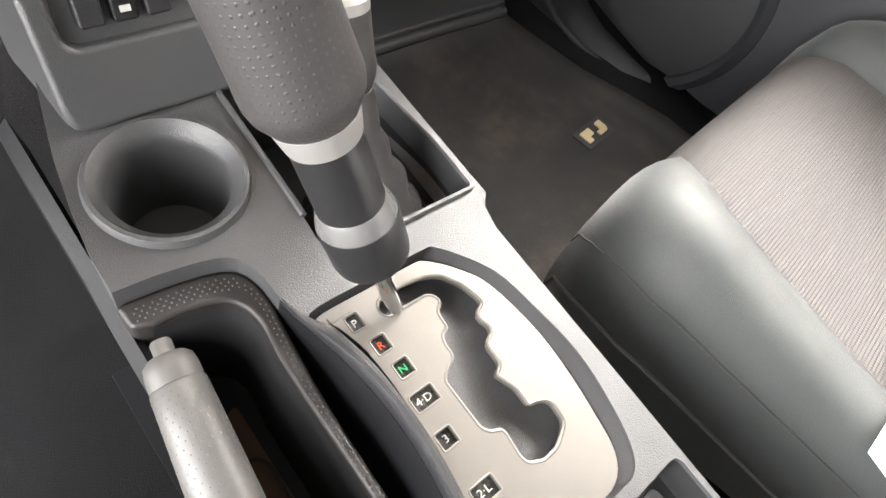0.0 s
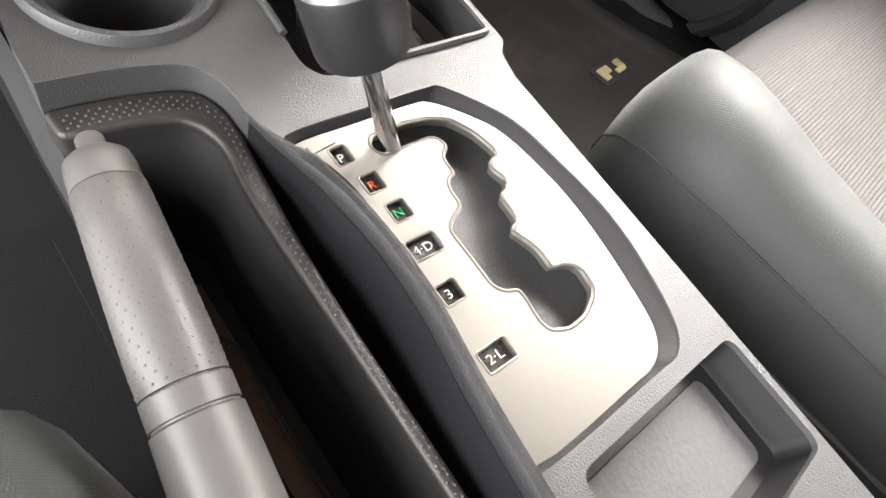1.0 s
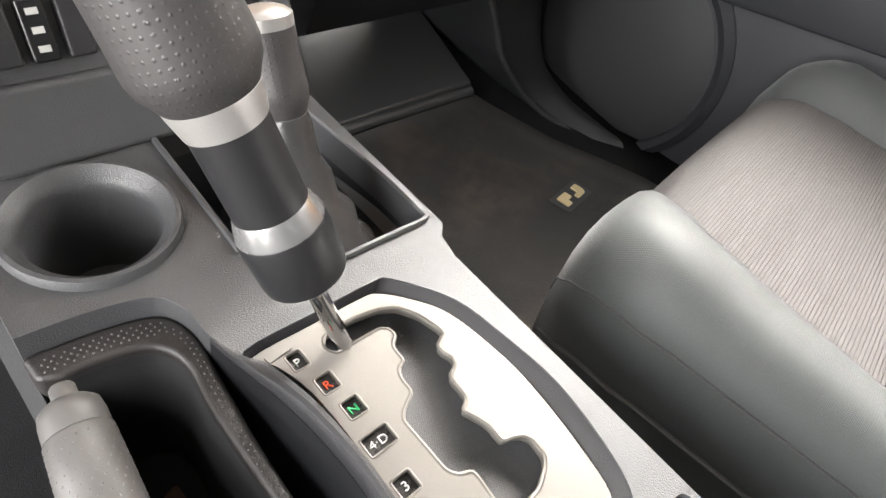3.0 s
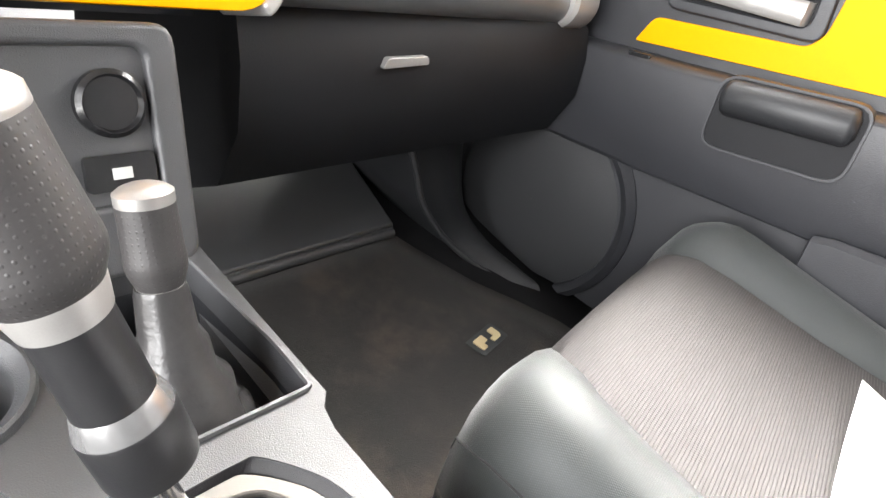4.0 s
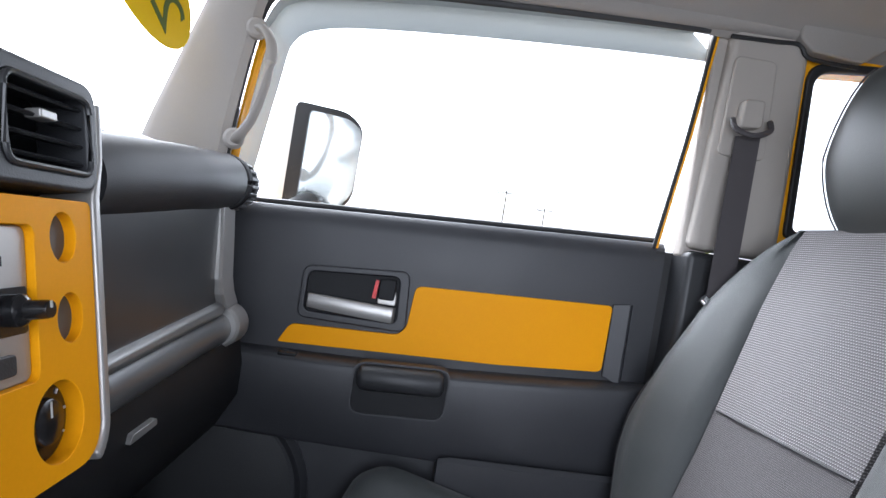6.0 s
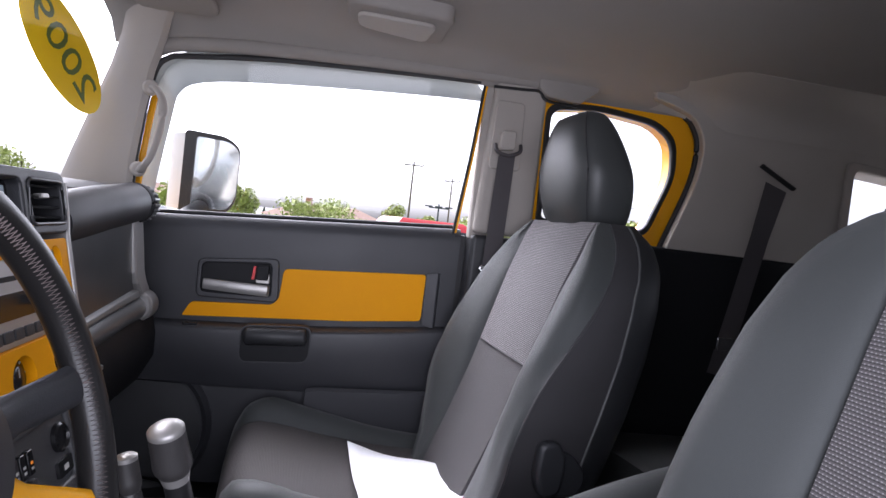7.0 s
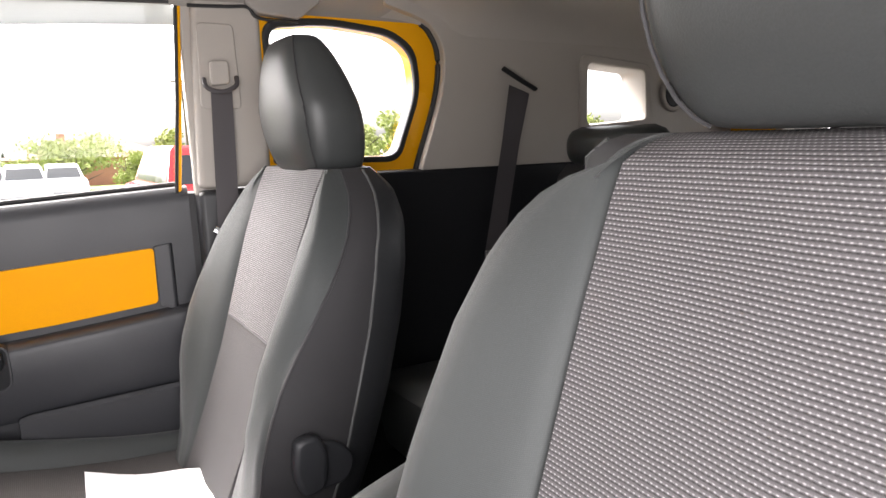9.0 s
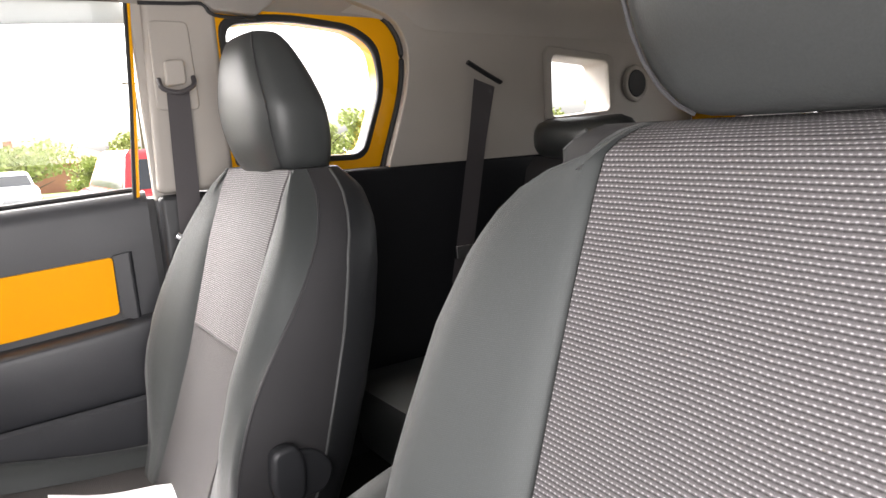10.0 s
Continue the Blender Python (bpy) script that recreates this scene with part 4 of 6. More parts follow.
def lever(name, label, foot, top, knob_r, low, high, marks):
    """A lever: chrome rod, dark sleeve with a bright shoulder, silver ring, dotted knob with a domed silver cap."""
    g = thing(name, label, "gear lever", at=aim(foot, top))
    s0, s1, s2, s3 = marks
    part("rod", lathe([(0.0042, -0.02), (0.0042, s0 + 0.02)], 20), CHROME, g, "chrome rod")
    part("sleeve", lathe([(0.005, s0 + 0.001), (low * 0.90, s0), (low * 0.97, s0 + 0.001), (low, s0 + 0.004), (low * 1.01, s1 - 0.003), (low * 0.98, s1 - 0.001)], 40), SLEEVE, g, "dark lower sleeve")
    part("shoulder", lathe([(low * 0.985, s1 - 0.0012), (low * 0.95, s1 + 0.001), (high * 1.06, s1 + 0.006), (high * 1.01, s1 + 0.0075)], 40), SHINE, g, "glossy chamfered shoulder")
    part("upper_sleeve", lathe([(high * 1.015, s1 + 0.006), (high, s1 + 0.009), (high * 0.97, s2 + 0.002)], 40), SLEEVE, g, "dark upper sleeve")
    part("ring", lathe([(high * 0.95, s2 - 0.005), (high * 1.02, s2 - 0.0045), (high * 1.14, s2 + 0.004), (high * 1.16, s2 + 0.006), (high * 1.0, s2 + 0.007)], 40), SILVER, g, "silver ring")
    h = s3 - s2
    part("knob", lathe([(high * 0.9, s2 + 0.005), (knob_r * 0.84, s2 + 0.0060), (knob_r * 1.04, s2 + 0.0130), (knob_r * 1.085, s2 + 0.0170), (knob_r * 1.085, s2 + 0.0200), (knob_r * 1.055, s2 + h * 0.45), (knob_r * 1.02, s2 + h * 0.70), (knob_r, s3 - 0.004)], 40, True, True), KNOB, g, "dotted dark grey knob")
    part("cap", lathe([(knob_r * 0.985, s3 - 0.005), (knob_r * 1.005, s3 - 0.003), (knob_r * 1.0, s3 + 0.001), (knob_r * 0.94, s3 + 0.13 * knob_r), (knob_r * 0.80, s3 + 0.24 * knob_r), (knob_r * 0.55, s3 + 0.34 * knob_r), (knob_r * 0.25, s3 + 0.40 * knob_r), (0.0002, s3 + 0.41 * knob_r)], 40), SILVER, g, "silver cap with shift pattern")
    return g


def handbrake():
    a, b = Vector(CS @ Vector((-0.1074, 0.051, 0.005))), Vector(CS @ Vector((-0.1205, -0.058, -0.006)))
    g = thing("handbrake_lever", "grey dotted handbrake lever with a push button", "handbrake", at=aim(a, b))
    L = (b - a).length
    part("button", lathe([(0.0001, -0.0075), (0.0036, -0.0075), (0.0043, -0.0065), (0.0044, 0.004)], 24), SMOOTH, g, "grey push button")
    part("nose", lathe([(0.0046, 0.0005), (0.0078, 0.0), (0.0100, 0.002), (0.0107, 0.006), (0.0109, 0.0125)], 36), SMOOTH, g)
    part("grip", lathe([(0.0106, 0.0125), (0.0113, 0.0135), (0.0119, 0.03), (0.0126, 0.05), (0.0131, 0.07), (0.0129, L * 0.72)], 36, True, True), SMOOTH, g, "grey grip with raised dots")
    bm = bmesh.new()
    for row in range(25):
        z = 0.0160 + row * 0.0028
        rr = np.interp(z, (0.0135, 0.03, 0.05, 0.07), (0.0113, 0.0119, 0.0126, 0.0131))
        for k in range(20):
            a = 2 * math.pi * (k + 0.5 * (row % 2)) / 20
            bmesh.ops.create_icosphere(bm, subdivisions=1, radius=0.00062, matrix=Matrix.Translation(((rr - 0.00034) * math.cos(a), (rr - 0.00034) * math.sin(a), z)))
    part("grip_dots", bm, SMOOTH, g)
    part("collar", lathe([(0.0124, L * 0.722), (0.0132, L * 0.73), (0.0132, L * 0.80), (0.0124, L * 0.802), (0.0124, L * 0.808), (0.0135, L * 0.815), (0.0142, L * 1.05), (0.0150, L * 1.6)], 36), SMOOTH, g, "smooth grey collar")
    return g


# ---------------------------------------------------------------- seats
def seat(name, label, cx, y0, z0, recline=0.0, deep=1.0, cut=19, turn=0.0, wide=0.0):
    """A bucket seat: woven insert, side bolsters, dark sides and back, headrest and rails."""
    s = thing(name, label, "car seat", at=Matrix.Translation((cx, y0, z0)) @ Matrix.Rotation(radians(turn), 4, "Z"), group="front seats")

    def back(z):
        f = np.interp(z, (0.24, 0.30, 0.40, 0.50, 0.60, 0.70, 0.80, 0.84), (0.150, 0.125, 0.084, 0.046, 0.014, -0.018, -0.052, -0.070))
        r = np.interp(z, (0.24, 0.30, 0.45, 0.60, 0.75, 0.80, 0.84), (-0.03, -0.055, -0.095, -0.135, -0.172, -0.176, -0.155))
        w = np.interp(z, (0.24, 0.30, 0.40, 0.50, 0.60, 0.68, 0.73, 0.77, 0.80, 0.82, 0.836), (0.21, 0.225, 0.250, 0.260, 0.258, 0.245, 0.226, 0.202, 0.178, 0.158, 0.14))
        w += wide * np.interp(z, (0.25, 0.35, 0.60, 0.74), (0.6, 1.0, 1.0, 0.0))
        if cx > 0:
            b = np.interp(z, (0.24, 0.33, 0.40, 0.48, 0.55, 0.60, 0.70, 0.80, 0.84), (0.0, 0.006, 0.026, 0.046, 0.050, 0.044, 0.026, 0.010, 0.0))
        else:
            b = np.interp(z, (0.24, 0.40, 0.60, 0.70, 0.76, 0.80, 0.84), (0.030, 0.050, 0.046, 0.035, 0.020, 0.006, 0.0))
            w = np.interp(z, (0.24, 0.40, 0.555, 0.63, 0.70, 0.75, 0.777, 0.793, 0.804, 0.812, 0.818, 0.826, 0.836), (0.236, 0.256, 0.262, 0.260, 0.253, 0.243, 0.230, 0.215, 0.198, 0.178, 0.154, 0.144, 0.138))
            f = np.interp(z, (0.24, 0.30, 0.40, 0.50, 0.60, 0.70, 0.80, 0.818, 0.826, 0.832, 0.836), (0.150, 0.125, 0.084, 0.046, 0.014, -0.018, -0.052, -0.060, -0.068, -0.080, -0.100))
            r = np.interp(z, (0.24, 0.30, 0.45, 0.60, 0.75, 0.80, 0.826, 0.836), (-0.03, -0.055, -0.095, -0.135, -0.172, -0.176, -0.172, -0.160))
        return f - recline * (z - 0.25), r - recline * (z - 0.25), w, b * (1 + (deep - 1) * min(1, max(0, (0.75 - z) / 0.2)))
    zs = list(np.linspace(0.25, 0.78, 34)) + [0.795, 0.808, 0.818, 0.826, 0.832, 0.836]

    def low(z):
        """The passenger seat's shoulders sit a little lower."""
        return z if cx < 0 or z < 0.70 else 0.70 + (z - 0.70) * 0.88

    def ring(z, sg=1):
        f, r, w, b = back(z)
        if cx > 0 and sg > 0:
            w -= np.interp(z, (0.24, 0.30, 0.36, 0.42, 0.48), (0.050, 0.040, 0.022, 0.006, 0.0))
        i = min(np.interp(z, (0.3, 0.56, 0.74, 0.8), (0.114, 0.126, 0.135, 0.136) if cx > 0 else (0.128, 0.138, 0.143, 0.143)), w - 0.006)
        d = f - r
        if cx > 0:
            db = np.interp(z, (0.25, 0.33, 0.40, 0.45, 0.50, 0.55, 0.60, 0.65, 0.70, 0.75, 0.80, 0.84), (0.0, 0.004, 0.018, 0.032, 0.038, 0.034, 0.018, -0.004, -0.020, -0.030, -0.032, -0.02))
            dr = -d * np.interp(z, (0.25, 0.40, 0.50, 0.70, 0.80, 0.84), (0.66, 0.62, 0.56, 0.54, 0.60, 0.66))
        else:
            db = np.interp(z, (0.25, 0.38, 0.45, 0.51, 0.57, 0.75, 0.80, 0.84), (0.02, 0.018, 0.010, -0.014, -0.036, -0.056, -0.04, -0.02))
            dr = -d * np.interp(z, (0.25, 0.40, 0.60, 0.76, 0.80, 0.84), (0.70, 0.80, 0.82, 0.70, 0.45, 0.30))
        wr = w if cx > 0 else max(w, np.interp(z, (0.74, 0.79, 0.815, 0.828, 0.836), (0.0, 0.232, 0.226, 0.214, 0.196)))
        front = [(0, 0), (0.35 * i, -0.002), (0.7 * i, -0.001), (i - 0.004, 0.001), (i, -0.005)]
        bol = [(i + 0.001, -0.004), (i + 0.012, b * 0.25), (i + (w - i) * 0.35, b * 0.66), (i + (w - i) * 0.60, b), (i + (w - i) * 0.80, b * 0.93), (i + (w - i) * 0.93, max(b * 0.55, db + 0.004)), (w - 0.002, db + (0.6 * b - db) * 0.25), (w, db)]
        bol = [tuple(q) for q in spline(bol, 2)]
        side = [(w, db - 0.001), (w + 0.001, db * 0.6 + dr * 0.4), (w * 0.4 + wr * 0.6, db * 0.2 + dr * 0.8), (wr - 0.003, dr)]
        rear = [(wr - 0.003, dr - 0.001), (wr - 0.008, dr * 0.4 - d * 0.6), (wr - 0.03, -d), (wr * 0.4, -d - 0.004), (0, -d - 0.005)]
        return f, front, bol, side, rear

    def patch(nm, pick, mat, zrange, label="", both=True):
        sides = (1, -1) if both else (1,)
        for sg in sides:
            rings = []
            for z in zs:
                if not zrange[0] - 1e-6 <= z <= zrange[1] + 1e-6:
                    continue
                f, *groups = ring(z, sg)
                pts = groups[pick]
                rings.append([(sg * x, f + d, low(z)) for x, d in pts])
            part(nm, skin(rings, False, False, True), mat, s, label)

    def centre(nm, pick, mat, zrange, label=""):
        rings = []
        for z in zs:
            if zrange[0] - 1e-6 <= z <= zrange[1] + 1e-6:
                f, *groups = ring(z)
                pts = groups[pick]
                rings.append([(-x, f + d, low(z)) for x, d in pts[::-1]] + [(x, f + d, low(z)) for x, d in pts[1:]])
        return part(nm, skin(rings, False, False, True), mat, s, label)
    zcut = zs[cut]
    centre("back_insert", 0, INSERT, (zcut, 0.84), "ribbed grey woven back insert")
    centre("lumbar_insert", 0, CUSHION if cx > 0 else RIBS, (0.25, zcut), "plain grey woven lower insert")
    patch("back_bolster", 1, BOLSTER, (0.25, 0.84), "smooth blue-grey side bolster")
    patch("back_side", 2, SEATSIDE, (0.25, 0.84))
    rings = []
    for z in zs:
        f, *groups = ring(z, -1)
        pts, far = groups[3], ring(z, 1)[4]
        rings.append([(-x, f + d, low(z)) for x, d in pts] + [(x, f + d, low(z)) for x, d in far[-2::-1]])
    part("back_shell", skin(rings, False, False), BLACK, s, "black vinyl seat back")
    f, *groups = ring(zs[-1])
    loop = [(x, f + d, low(zs[-1])) for g in groups for x, d in g]
    loop = loop + [(-x, y, z) for x, y, z in loop[::-1]]
    tb = bmesh.new()
    tb.faces.new([tb.verts.new(p) for p in loop])
    part("back_top", tb, BLACK, s)
    part("seam", tube([(x, back(zcut)[0] + 0.0012, zcut) for x in np.linspace(-0.118, 0.118, 9)], 0.0016, 6), SEATSIDE, s)
    for sg in (1, -1):
        for idx, r, pick, mm in ((0, 0.0022, 2, SEATSIDE), (0, 0.0024, 3, PIPE)):
            pts = []
            for z in zs[::2]:
                f, *groups = ring(z, sg)
                x, d = groups[pick][idx]
                pts.append((sg * (x + 0.0005), f + d, low(z)))
            part("piping", tube(pts, r, 6), mm, s)
    # cushion
    def cush(y):
        z = np.interp(y, (0.02, 0.10, 0.20, 0.30, 0.40, 0.445, 0.475, 0.495, 0.505), (0.272, 0.275, 0.283, 0.297, 0.317, 0.322, 0.312, 0.285, 0.24))
        b = np.interp(y, (0.02, 0.15, 0.30, 0.42, 0.47, 0.505), (0.018, 0.022, 0.036, 0.042, 0.028, 0.0))
        w = np.interp(y, (0.02, 0.30, 0.44, 0.48, 0.505), (0.235, 0.246, 0.246, 0.236, 0.212)) + (0.0 if cx > 0 else 0.018)
        return z, b, w
    fy = 0.02 if cx > 0 else 0.016
    ys = list(np.linspace(0.02, 0.44, 22)) + [0.455, 0.467, 0.477, 0.486, 0.493, 0.499, 0.503, 0.505]
    c0, shear = (0.040, math.tan(radians(turn))) if cx > 0 else (0.072, 0.0)

    def cring(y, sg=1):
        z, b, w = cush(y)
        i = 0.168 if cx > 0 else 0.138
        if cx > 0 and sg < 0:
            w = w + np.interp(y, (0.02, 0.30, 0.42, 0.47, 0.505), (0.0, 0.012, 0.030, 0.030, 0.014))
            i, b = np.interp(y, (0.30, 0.42, 0.46, 0.505), (0.172, 0.168, 0.150, 0.110)), b * 0.75 + np.interp(y, (0.38, 0.44, 0.48, 0.495, 0.505), (0.0, 0.010, 0.020, 0.018, 0.0))
        low = min(0.19, z - 0.02)
        top = [(0, 0.004), (i * 0.5, 0.003), (i - 0.004, 0), (i, -0.006)]
        bol = [(i + 0.001, -0.005), (i + 0.012, b * 0.5), (i + (w - i) * 0.35, b * 0.88), (i + (w - i) * 0.55, b), (i + (w - i) * 0.72, b * 0.86), (i + (w - i) * 0.86, b * 0.48), (i + (w - i) * 0.955, -0.006), (w, -0.03), (w, -0.055)]
        side = [(w, -0.056), (w - 0.002, -0.08), (w - 0.01, low - z)]
        return z, top, bol, side
    def crow(y, pick, sg=1):
        z, *g = cring(y, sg)
        return z, g[pick]
    rings = []
    for y in ys:
        off = c0 + shear * y
        z, p = crow(y, 0)
        q = crow(y, 0, -1)[1]
        rings.append([(off - x, y + fy, z + h) for x, h in q[::-1]] + [(off + x, y + fy, z + h) for x, h in p[1:]])
    part("cushion_insert", skin(rings, False, False, True), RIBS if cx > 0 else CUSHION, s, "ribbed grey woven seat insert")
    for sg in (1, -1):
        for pick, nm, mat, lb in ((1, "cushion_bolster", BOLSTER, "smooth blue-grey cushion bolster"), (2, "cushion_side", BOLSTER, "")):
            rings = []
            for y in ys:
                off = c0 + shear * y
                z, p = crow(y, pick, sg)
                rings.append([(off + sg * x, y + fy, z + h) for x, h in p])
            bol = part(nm, skin(rings, False, False, True), mat, s, lb)
            if pick == 1:
                k = 6 if cx > 0 and sg < 0 else 4
                part("seam", tube([(r[k][0], r[k][1], r[k][2] + 0.0002) for r in rings[:-2]], 0.0010, 6), SEATSIDE, bol)
        part("piping", tube([(c0 + shear * y + sg * (cring(y, sg)[2][-1][0] + 0.001), y + fy, cush(y)[0] - 0.056) for y in ys], 0.0018, 6), PIPE, s)
    rings = []
    z, *g = cring(ys[-1])
    w = 0.195
    off = c0 + shear * 0.505
    rings = [[(off + x, 0.505 + fy + 0.004 * (k > 0), 0.24 - 0.05 * k - 0.004) for x in np.linspace(-w, w, 9)] for k in (0, 0.4, 1)]
    part("cushion_front", skin(rings, False, False, True), BOLSTER, s)
    part("base", box(c0 - 0.18, c0 + 0.22, 0.03, 0.47, 0.145 - z0, 0.205), BLACK, s, bevel=0.01)
    # headrest
    rings = []
    sq = (0.58, 0.66) if cx > 0 else (0.38, 0.52)
    foot, tall, wide3, core = (0.797, 0.231, (0.112, 0.120, 0.082), 0.66) if cx > 0 else (0.836, 0.213, (0.140, 0.135, 0.120), 0.65)
    for t in (0, 0.012, 0.04, 0.09, 0.16, 0.24, 0.33, 0.42, 0.51, 0.60, 0.69, 0.78, 0.86, 0.92, 0.965, 0.99, 1.0):
        z = foot + tall * t
        e = math.sqrt(max(0, 1 - (2 * t - 1) ** 2)) * 0.98 + 0.02
        hw = np.interp(t, (0, 0.5, 1), wide3) * (core + (1 - core) * e)
        depth = 0.149 - 0.044 * t
        hd = depth / 2 * ((0.34 + 0.66 * e) if cx > 0 else (0.45 + 0.55 * e))
        cy = -0.045 + 0.013 * t - depth / 2
        rings.append([(hw * math.copysign(abs(math.cos(a)) ** sq[0], math.cos(a)), cy + hd * math.copysign(abs(math.sin(a)) ** sq[1], math.sin(a)), z) for a in (2 * math.pi * k / 36 for k in range(36))])
    h = part("headrest", skin(rings), VINYL, s, "dark grey vinyl headrest")
    sm = h.modifiers.new("soft", "SUBSURF")
    sm.levels = sm.render_levels = 1
    for sg in (1, -1):
        part("seam", tube([(sg * (r[4][0] + 0.002), r[4][1] + 0.001, r[4][2]) for r in rings[1:-1]], 0.0014, 6), SEATSIDE, h)
        part("headrest_post", tube([(sg * 0.045, -0.115 - recline * 0.56, 0.80), (sg * 0.045, -0.115 - recline * 0.58, 0.845)], 0.006, 10), CHROME, s, "chrome headrest post")
    # recline lever on the side towards the console
    sg = -1 if cx > 0 else 1
    kb = part("recliner_cover", slab(rounded([(0.052, 0.462), (-0.004, 0.458), (-0.036, 0.420), (-0.022, 0.386), (0.046, 0.386), (0.060, 0.42)], 0.024, 6), *((-0.262, -0.240) if cx > 0 else (0.240, 0.262)), axis="x"), SOFT, s, "rounded plastic recliner cover", bevel=0.007, segments=3)
    part("recline_lever", slab(rounded([(0.058, 0.477), (0.026, 0.479), (0.013, 0.452), (0.018, 0.397), (0.050, 0.391), (0.063, 0.43)], 0.015, 6), *((-0.280, -0.258) if cx > 0 else (0.258, 0.280)), axis="x"), SOFT, kb, "oval recline lever", bevel=0.008, segments=3)
    return s


# ---------------------------------------------------------------- dashboard
def dashboard():
    d = thing("dashboard", "charcoal dashboard with yellow centre panel and silver trim", "dashboard")
    # deck under the windscreen
    part("deck", skin([[(x, 0.77, 0.775), (x, 0.80, 0.79), (x, 0.94, 0.785), (x, 1.02, 0.775), (x, 1.02, 0.50), (x, 0.77, 0.50)] for x in (-0.69, -0.2, 0.2, 0.69)]), SOFT, d)
    # upper padded roll on the passenger's side with a round vent at its end

    def bar(pts, n=28):
        return skin([[(x, y + r * math.cos(a), z + r * q * math.sin(a)) for a in (2 * math.pi * k / n for k in range(n))] for x, y, z, r, q in pts])
    part("upper_roll", bar([(0.168, 0.738, 0.722, 0.038, 1.0), (0.20, 0.740, 0.727, 0.040, 1.0), (0.40, 0.748, 0.745, 0.040, 1.0), (0.56, 0.752, 0.757, 0.040, 1.0), (0.570, 0.752, 0.757, 0.036, 1.0)]), ROLL, d, "padded charcoal roll")
    for x in (0.573, 0.5815):
        part("vent_ring", tube([(x, 0.752 + 0.0375 * math.cos(a), 0.757 + 0.0375 * math.sin(a)) for a in np.linspace(0, 2 * math.pi, 33)], 0.0042, 8), ROLL, d)
    vent = part("end_vent", lathe([(0.028, -0.03), (0.031, 0.0), (0.031, 0.036), (0.027, 0.042), (0.022, 0.034), (0.0001, 0.032)], 32), DARKTRIM, d, "round ribbed end vent", at=aim((0.585, 0.752, 0.757), (2, 0.752, 0.757)))
    for k in range(20):
        a = 2 * math.pi * k / 20
        part("rib", box(-0.0027, 0.0027, 0.0285, 0.0400, 0.001, 0.039), SATIN, vent, at=Matrix.Rotation(a, 4, "Z"), bevel=0.0012)
    part("rim", lathe([(0.0335, 0.037), (0.0385, 0.038), (0.0375, 0.042), (0.0315, 0.044), (0.0295, 0.039)], 36, False), SATIN, vent)
    # smooth dark panel between the rolls
    part("panel", skin([[(x, y0, 0.560), (x, y0 + 0.003, 0.62), (x, y0 + 0.012, zt), (x, y0 + 0.06, zt), (x, y0 + 0.06, 0.560)] for x, y0, zt in ((0.166, 0.698, 0.715), (0.40, 0.716, 0.735), (0.575, 0.730, 0.745))]), SATIN, d, "smooth charcoal panel")
    # lower roll, its silver strip, and the silver post at its end
    part("lower_roll", bar([(0.160, 0.709, 0.546, 0.026, 0.92), (0.30, 0.718, 0.545, 0.026, 0.92), (0.50, 0.733, 0.543, 0.026, 0.95), (0.618, 0.738, 0.541, 0.026, 1.0)]), STEEL, d, "dark silver lower roll")
    part("silver_strip", skin([[(x, y, 0.5665), (x, y - 0.003, 0.572), (x, y - 0.001, zt - 0.003), (x, y + 0.006, zt), (x, y + 0.015, zt), (x, y + 0.015, 0.5665)] for x, y, zt in ((0.162, 0.690, 0.5795), (0.40, 0.709, 0.5830), (0.57, 0.722, 0.5850))]), STRIP, d, "dull silver strip", bevel=0.002)
    post = [(0.556, 0.738, 0.722), (0.557, 0.733, 0.68), (0.560, 0.727, 0.62), (0.568, 0.724, 0.598), (0.590, 0.722, 0.576)]
    part("silver_post", skin([[(x - 0.022, y + 0.012, z), (x - 0.020, y - 0.002, z), (x - 0.016, y - 0.006, z), (x + 0.054, y + 0.001, z), (x + 0.058, y + 0.006, z), (x + 0.058, y + 0.03, z), (x - 0.022, y + 0.03, z)] for x, y, z in post]), SILVER, d, "satin silver post", smooth=False, bevel=0.002)
    part("silver_joint", skin([[(x, 0.733 + r * math.cos(a), 0.545 + r * math.sin(a)) for a in (2 * math.pi * k / 24 for k in range(24))] for x, r in ((0.588, 0.0285), (0.593, 0.0330), (0.638, 0.0330), (0.651, 0.027), (0.657, 0.018))]), SILVER, d, "satin silver end joint")
    # lower glove box with its catch
    part("glove_box", skin([[(x, 0.730, 0.530), (x, 0.715, 0.515), (x, 0.707, 0.48), (x, 0.707, 0.43), (x, 0.735, 0.375), (x, 0.80, 0.345), (x, 1.0, 0.35), (x, 1.0, 0.53)] for x in (0.150, 0.16, 0.62, 0.66)]), DARKTRIM, d, "black lower glove box")
    part("catch", slab(rounded([(0.286, 0.476), (0.346, 0.479), (0.343, 0.4870), (0.291, 0.4855)], 0.003), 0.702, 0.714, axis="y"), SILVER, d, "small silver catch", bevel=0.002)
    part("knee_panel", skin([[(x, 0.78, 0.53), (x, 0.75, 0.45), (x, 0.80, 0.33), (x, 1.1, 0.32), (x, 1.1, 0.53)] for x in (-0.68, -0.10)]), DARKTRIM, d)
    # driver's side hood and instrument cowl
    part("driver_roll", skin([[(x, 0.75 + 0.05 * math.cos(a), 0.77 + 0.055 * math.sin(a)) for a in (2 * math.pi * k / 24 for k in range(24))] for x in (-0.66, -0.18)]), SOFT, d)
    part("driver_panel", box(-0.66, -0.17, 0.72, 0.80, 0.52, 0.76), SOFT, d, bevel=0.02)
    return d


